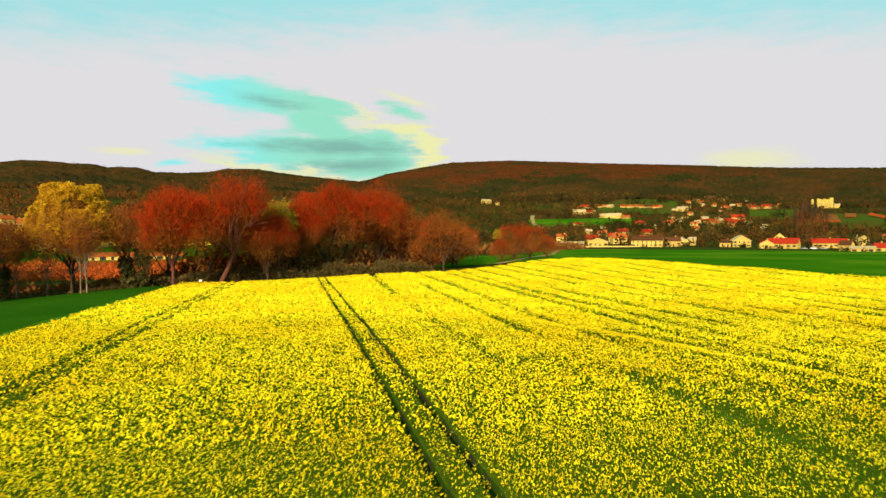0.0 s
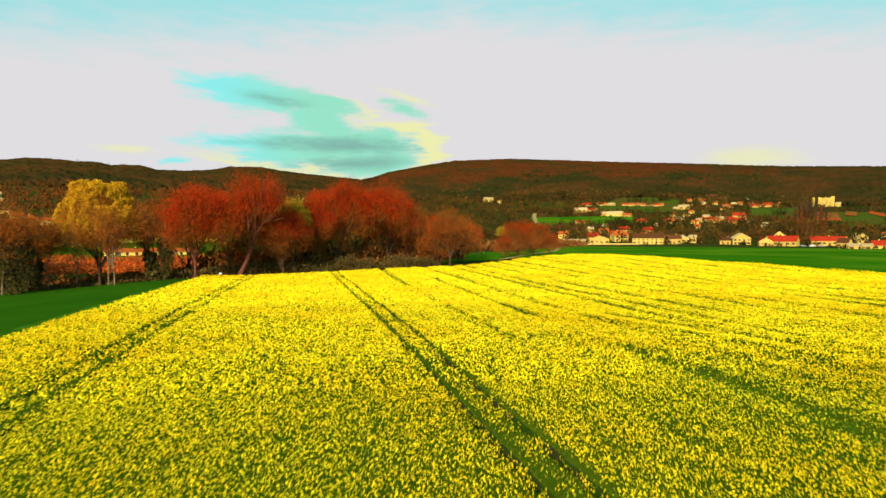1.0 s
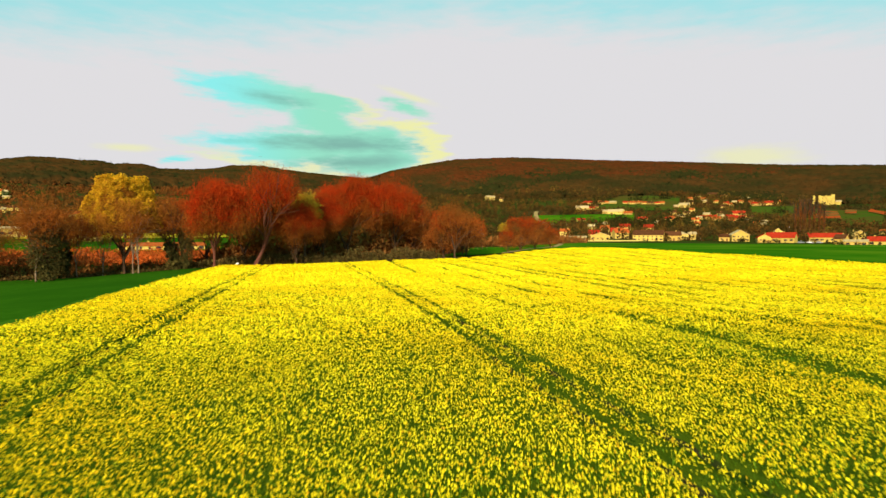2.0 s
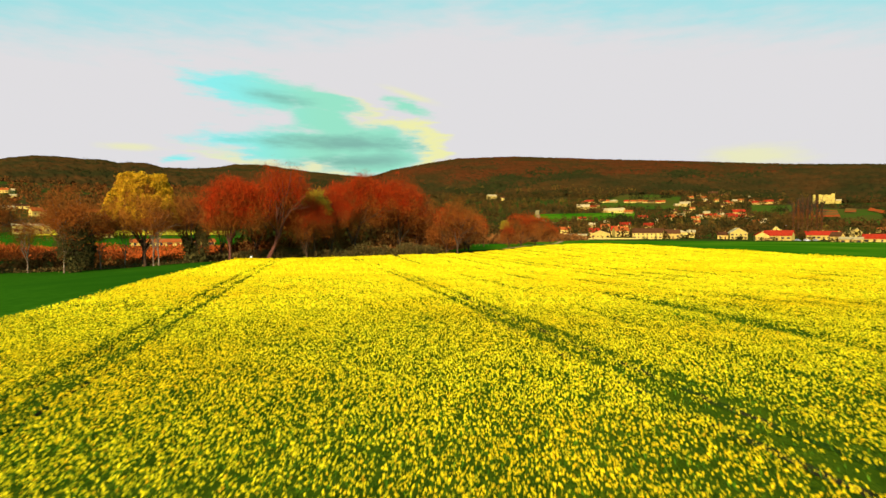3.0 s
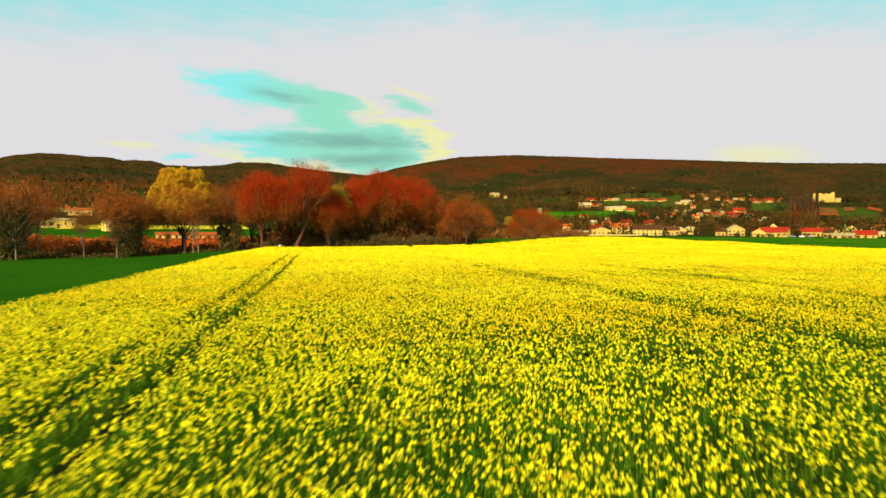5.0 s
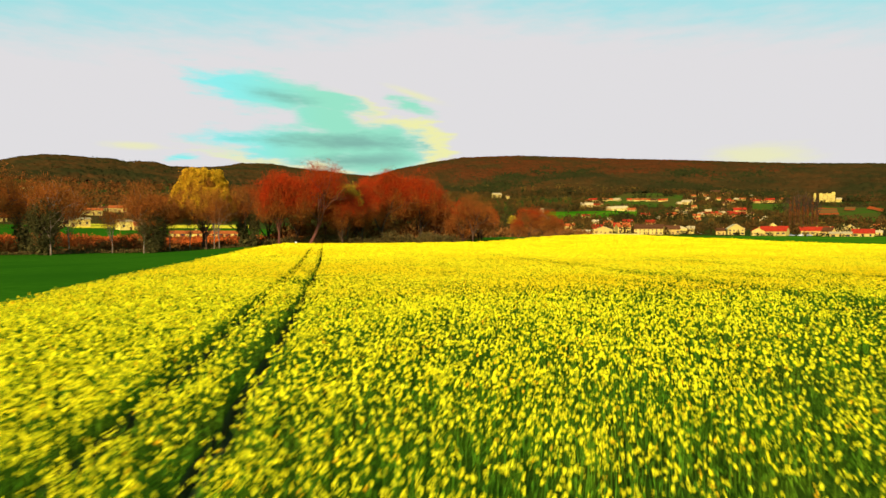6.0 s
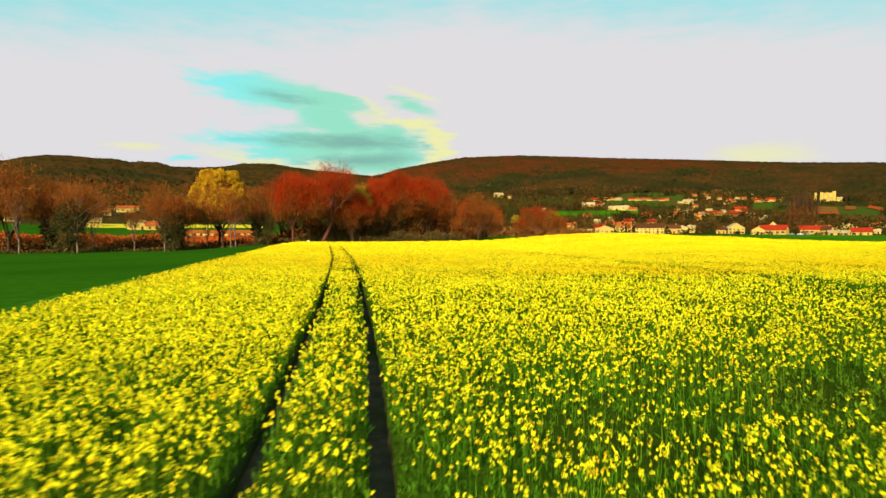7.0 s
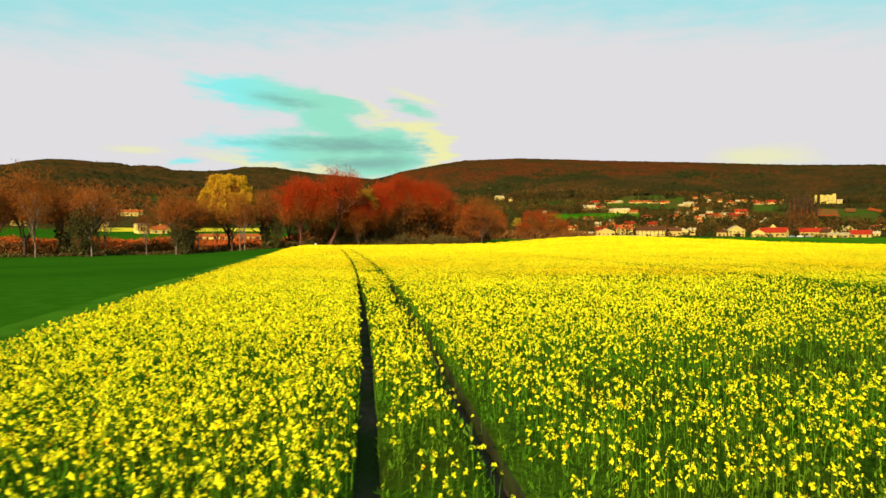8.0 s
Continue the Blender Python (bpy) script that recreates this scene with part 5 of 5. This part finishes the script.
woods("blossom_trees", M_BLOSSOM, 1, 0, 1, 1, 2, 2.6, 55, "small trees in cream blossom beside the houses", at=(np.array([372.0, 376, 380, 415, 405, 409, 349]), np.array([364.0, 368, 366, 391, 384, 387, 340])))
# dark stands of evergreens between the houses
rk = np.random.default_rng(53)
stands = np.array([(389, 912), (602, 1055), (349, 667), (339, 673), (654, 1049), (791, 1140), (558, 1335), (471, 1295), (344, 605), (735, 840), (504, 640), (391, 600)], float)
many = np.repeat(stands, 11, 0) + rk.normal(0, 7.0, (132, 2))
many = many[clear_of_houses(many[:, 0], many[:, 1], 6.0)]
woods("evergreen_stands", M_WOOD_GREEN, 1, 0, 1, 1, 2, 4.2, 54, "dark stands of evergreens between the houses", tall=1.7, at=(many[:, 0], many[:, 1]))
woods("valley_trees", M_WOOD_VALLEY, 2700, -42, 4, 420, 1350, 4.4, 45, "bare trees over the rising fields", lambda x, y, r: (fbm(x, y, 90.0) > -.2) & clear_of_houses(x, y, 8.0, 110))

# bushes and small trees in the gardens before the first row of houses
rb = np.random.default_rng(47)
gx_, gy_ = [], []
for hx, hy in HOUSES:
    k = math.hypot(hx, hy)
    if k < 560 and hx > 150:
        f_, q_ = rb.uniform(5, 11, 9), rb.uniform(-15, 15, 9)
        gx_.append(hx - hx / k * f_ + hy / k * q_)
        gy_.append(hy - hy / k * f_ - hx / k * q_)
gx_, gy_ = np.concatenate(gx_), np.concatenate(gy_)
woods("garden_bushes", M_WOOD_BROWN, 1, 0, 1, 1, 2, 1.3, 48, "brown bushes in the gardens along the field", at=(gx_[::2], gy_[::2]))
woods("garden_evergreens", M_WOOD_GREEN, 1, 0, 1, 1, 2, 1.1, 49, "dark green bushes in the gardens along the field", at=(gx_[1::2], gy_[1::2]))

# ---- small things by the field and the village ----
def signboard(x, y):
    th = tagged(empty("signboard", pose(x, y, float(land(x, y)) - .1, 0, 0, 12)), "small white board on a post at the field's end", "sign")
    part("post", boxes((-.05, .05, -.05, .05, 0, 1.6)), M_SHUTTER, th)
    bm = boxes((-.3, .3, -.09, -.055, 1.22, 1.62))
    bmesh.ops.bevel(bm, geom=bm.edges[:], offset=.012, segments=1, affect="EDGES")
    part("panel", bm, M_WHITEPAINT, th, "white painted panel")


signboard(-26.4, 137.5)


def pole(x, y, h):
    th = tagged(empty("telegraph_pole", pose(x, y, float(land(x, y)) - .3)), "grey wooden telegraph pole with a crossarm near the houses", "pole", "telegraph poles")
    bm = bmesh.new()
    bmesh.ops.create_cone(bm, cap_ends=True, segments=8, radius1=.17, radius2=.1, depth=h)
    bmesh.ops.translate(bm, verts=bm.verts, vec=(0, 0, h / 2))
    part("shaft", bm, M_SHUTTER, th)
    part("crossarm", boxes((-.8, .8, -.18, -.06, h - .9, h - .7)), M_SHUTTER, th)
    for u in (-.65, 0, .65):
        part("insulator", boxes((u - .05, u + .05, -.17, -.07, h - .7, h - .5)), M_WHITEPAINT, th)


pole(243, 441, 13)
pole(345, 384, 12)
pole(60, 232, 8)


def car(x, y, turn, paint, label, tall=1.45, long=4.3):
    """A parked car: shaped body, cabin with glass, four wheels with rims, lamps."""
    th = tagged(empty("car", pose(x, y, float(land(x, y)), 0, 0, turn)), label, "car", "parked cars")
    bm = boxes((-long / 2, long / 2, -.85, .85, .32, .86))
    bmesh.ops.bevel(bm, geom=bm.edges[:], offset=.13, segments=2, affect="EDGES")
    part("body", bm, paint, th, smooth=True)
    bm = boxes((-long * .36, long * .22, -.76, .76, .84, tall))
    for v in bm.verts:
        if v.co.z > 1.2:
            v.co.x *= .78
            v.co.y *= .86
    bmesh.ops.bevel(bm, geom=bm.edges[:], offset=.07, segments=2, affect="EDGES")
    cabin = part("cabin", bm, paint, th, smooth=True)
    for s in (-1, 1):
        part("side_window", boxes((-long * .27, long * .13, s * .70 - .035, s * .70 + .035, 1.0, tall - .14)), M_GLASS, cabin)
    for u in (-long * .31, long * .31):
        for s in (-1, 1):
            bm = bmesh.new()
            bmesh.ops.create_cone(bm, cap_ends=True, segments=14, radius1=.32, radius2=.32, depth=.2, matrix=pose(u, s * .78, .32, 90))
            wheel = part("wheel", bm, M_RUBBER, th)
            bm = bmesh.new()
            bmesh.ops.create_cone(bm, cap_ends=True, segments=12, radius1=.2, radius2=.2, depth=.03, matrix=pose(u, s * .89, .32, 90))
            part("rim", bm, M_METAL, wheel)
    for s in (-1, 1):
        part("headlight", boxes((long / 2 - .06, long / 2 + .02, s * .6 - .16, s * .6 + .16, .6, .75)), M_WHITEPAINT, th)
        part("tail_light", boxes((-long / 2 - .02, -long / 2 + .06, s * .62 - .13, s * .62 + .13, .62, .78)), M_ROOF["red"], th)


car(47, 236, 80, M_WHITEPAINT, "white van parked on the grass beyond the crop", 1.95, 4.9)
car(327, 352, -40, M_GREYPAINT, "grey car parked between the houses")
car(331, 348, -35, M_WHITEPAINT, "white car parked between the houses")
car(336, 345, -42, M_GREYPAINT, "grey car parked between the houses")
car(300, 428, 20, M_WHITEPAINT, "white car parked before a house")
car(209, 452, -30, M_GREYPAINT, "dark grey car parked by a long wall")


def garden_wall(x0, y0, x1, y1, h):
    ln, ang = math.hypot(x1 - x0, y1 - y0), math.degrees(math.atan2(y1 - y0, x1 - x0))
    th = tagged(empty("garden_wall", pose(x0, y0, float(land((x0 + x1) / 2, (y0 + y1) / 2)) - .3, 0, 0, ang)), "long low pale garden wall along the meadow", "wall", "garden walls")
    n = int(ln / 6)
    for i_ in range(n):
        part("wall_panel", boxes((i_ * ln / n, (i_ + 1) * ln / n - .35, -.12, .12, 0, h)), M_CONCRETE, th)
        part("pillar", boxes(((i_ + 1) * ln / n - .345, (i_ + 1) * ln / n - .005, -.17, .17, 0, h + .15)), M_CONCRETE, th)


garden_wall(186, 447, 246, 430, 1.5)
garden_wall(148, 452, 184, 448, 1.2)


def fence(x0, y0, x1, y1):
    """Paddock fence: posts and two rails."""
    th = tagged(empty("fence", Matrix()), "weathered post and rail fence across the paddock", "fence")
    ln = math.hypot(x1 - x0, y1 - y0)
    n = int(ln / 3)
    for i_ in range(n + 1):
        x, y = x0 + (x1 - x0) * i_ / n, y0 + (y1 - y0) * i_ / n
        z = float(land(x, y))
        part("post", boxes((x - .08, x + .08, y - .08, y + .08, z - .3, z + 1.5)), M_CONCRETE, th)
        if i_ < n:
            xb, yb = x0 + (x1 - x0) * (i_ + 1) / n, y0 + (y1 - y0) * (i_ + 1) / n
            zb = float(land(xb, yb))
            for hh in (.6, 1.2):
                bm = bmesh.new()
                slab(bm, (x, y - .03, z + hh), (xb, yb - .03, zb + hh), (xb, yb + .03, zb + hh), (x, y + .03, z + hh), .09)
                part("rail", bm, M_SHUTTER, th)


fence(18, 214, 66, 246)
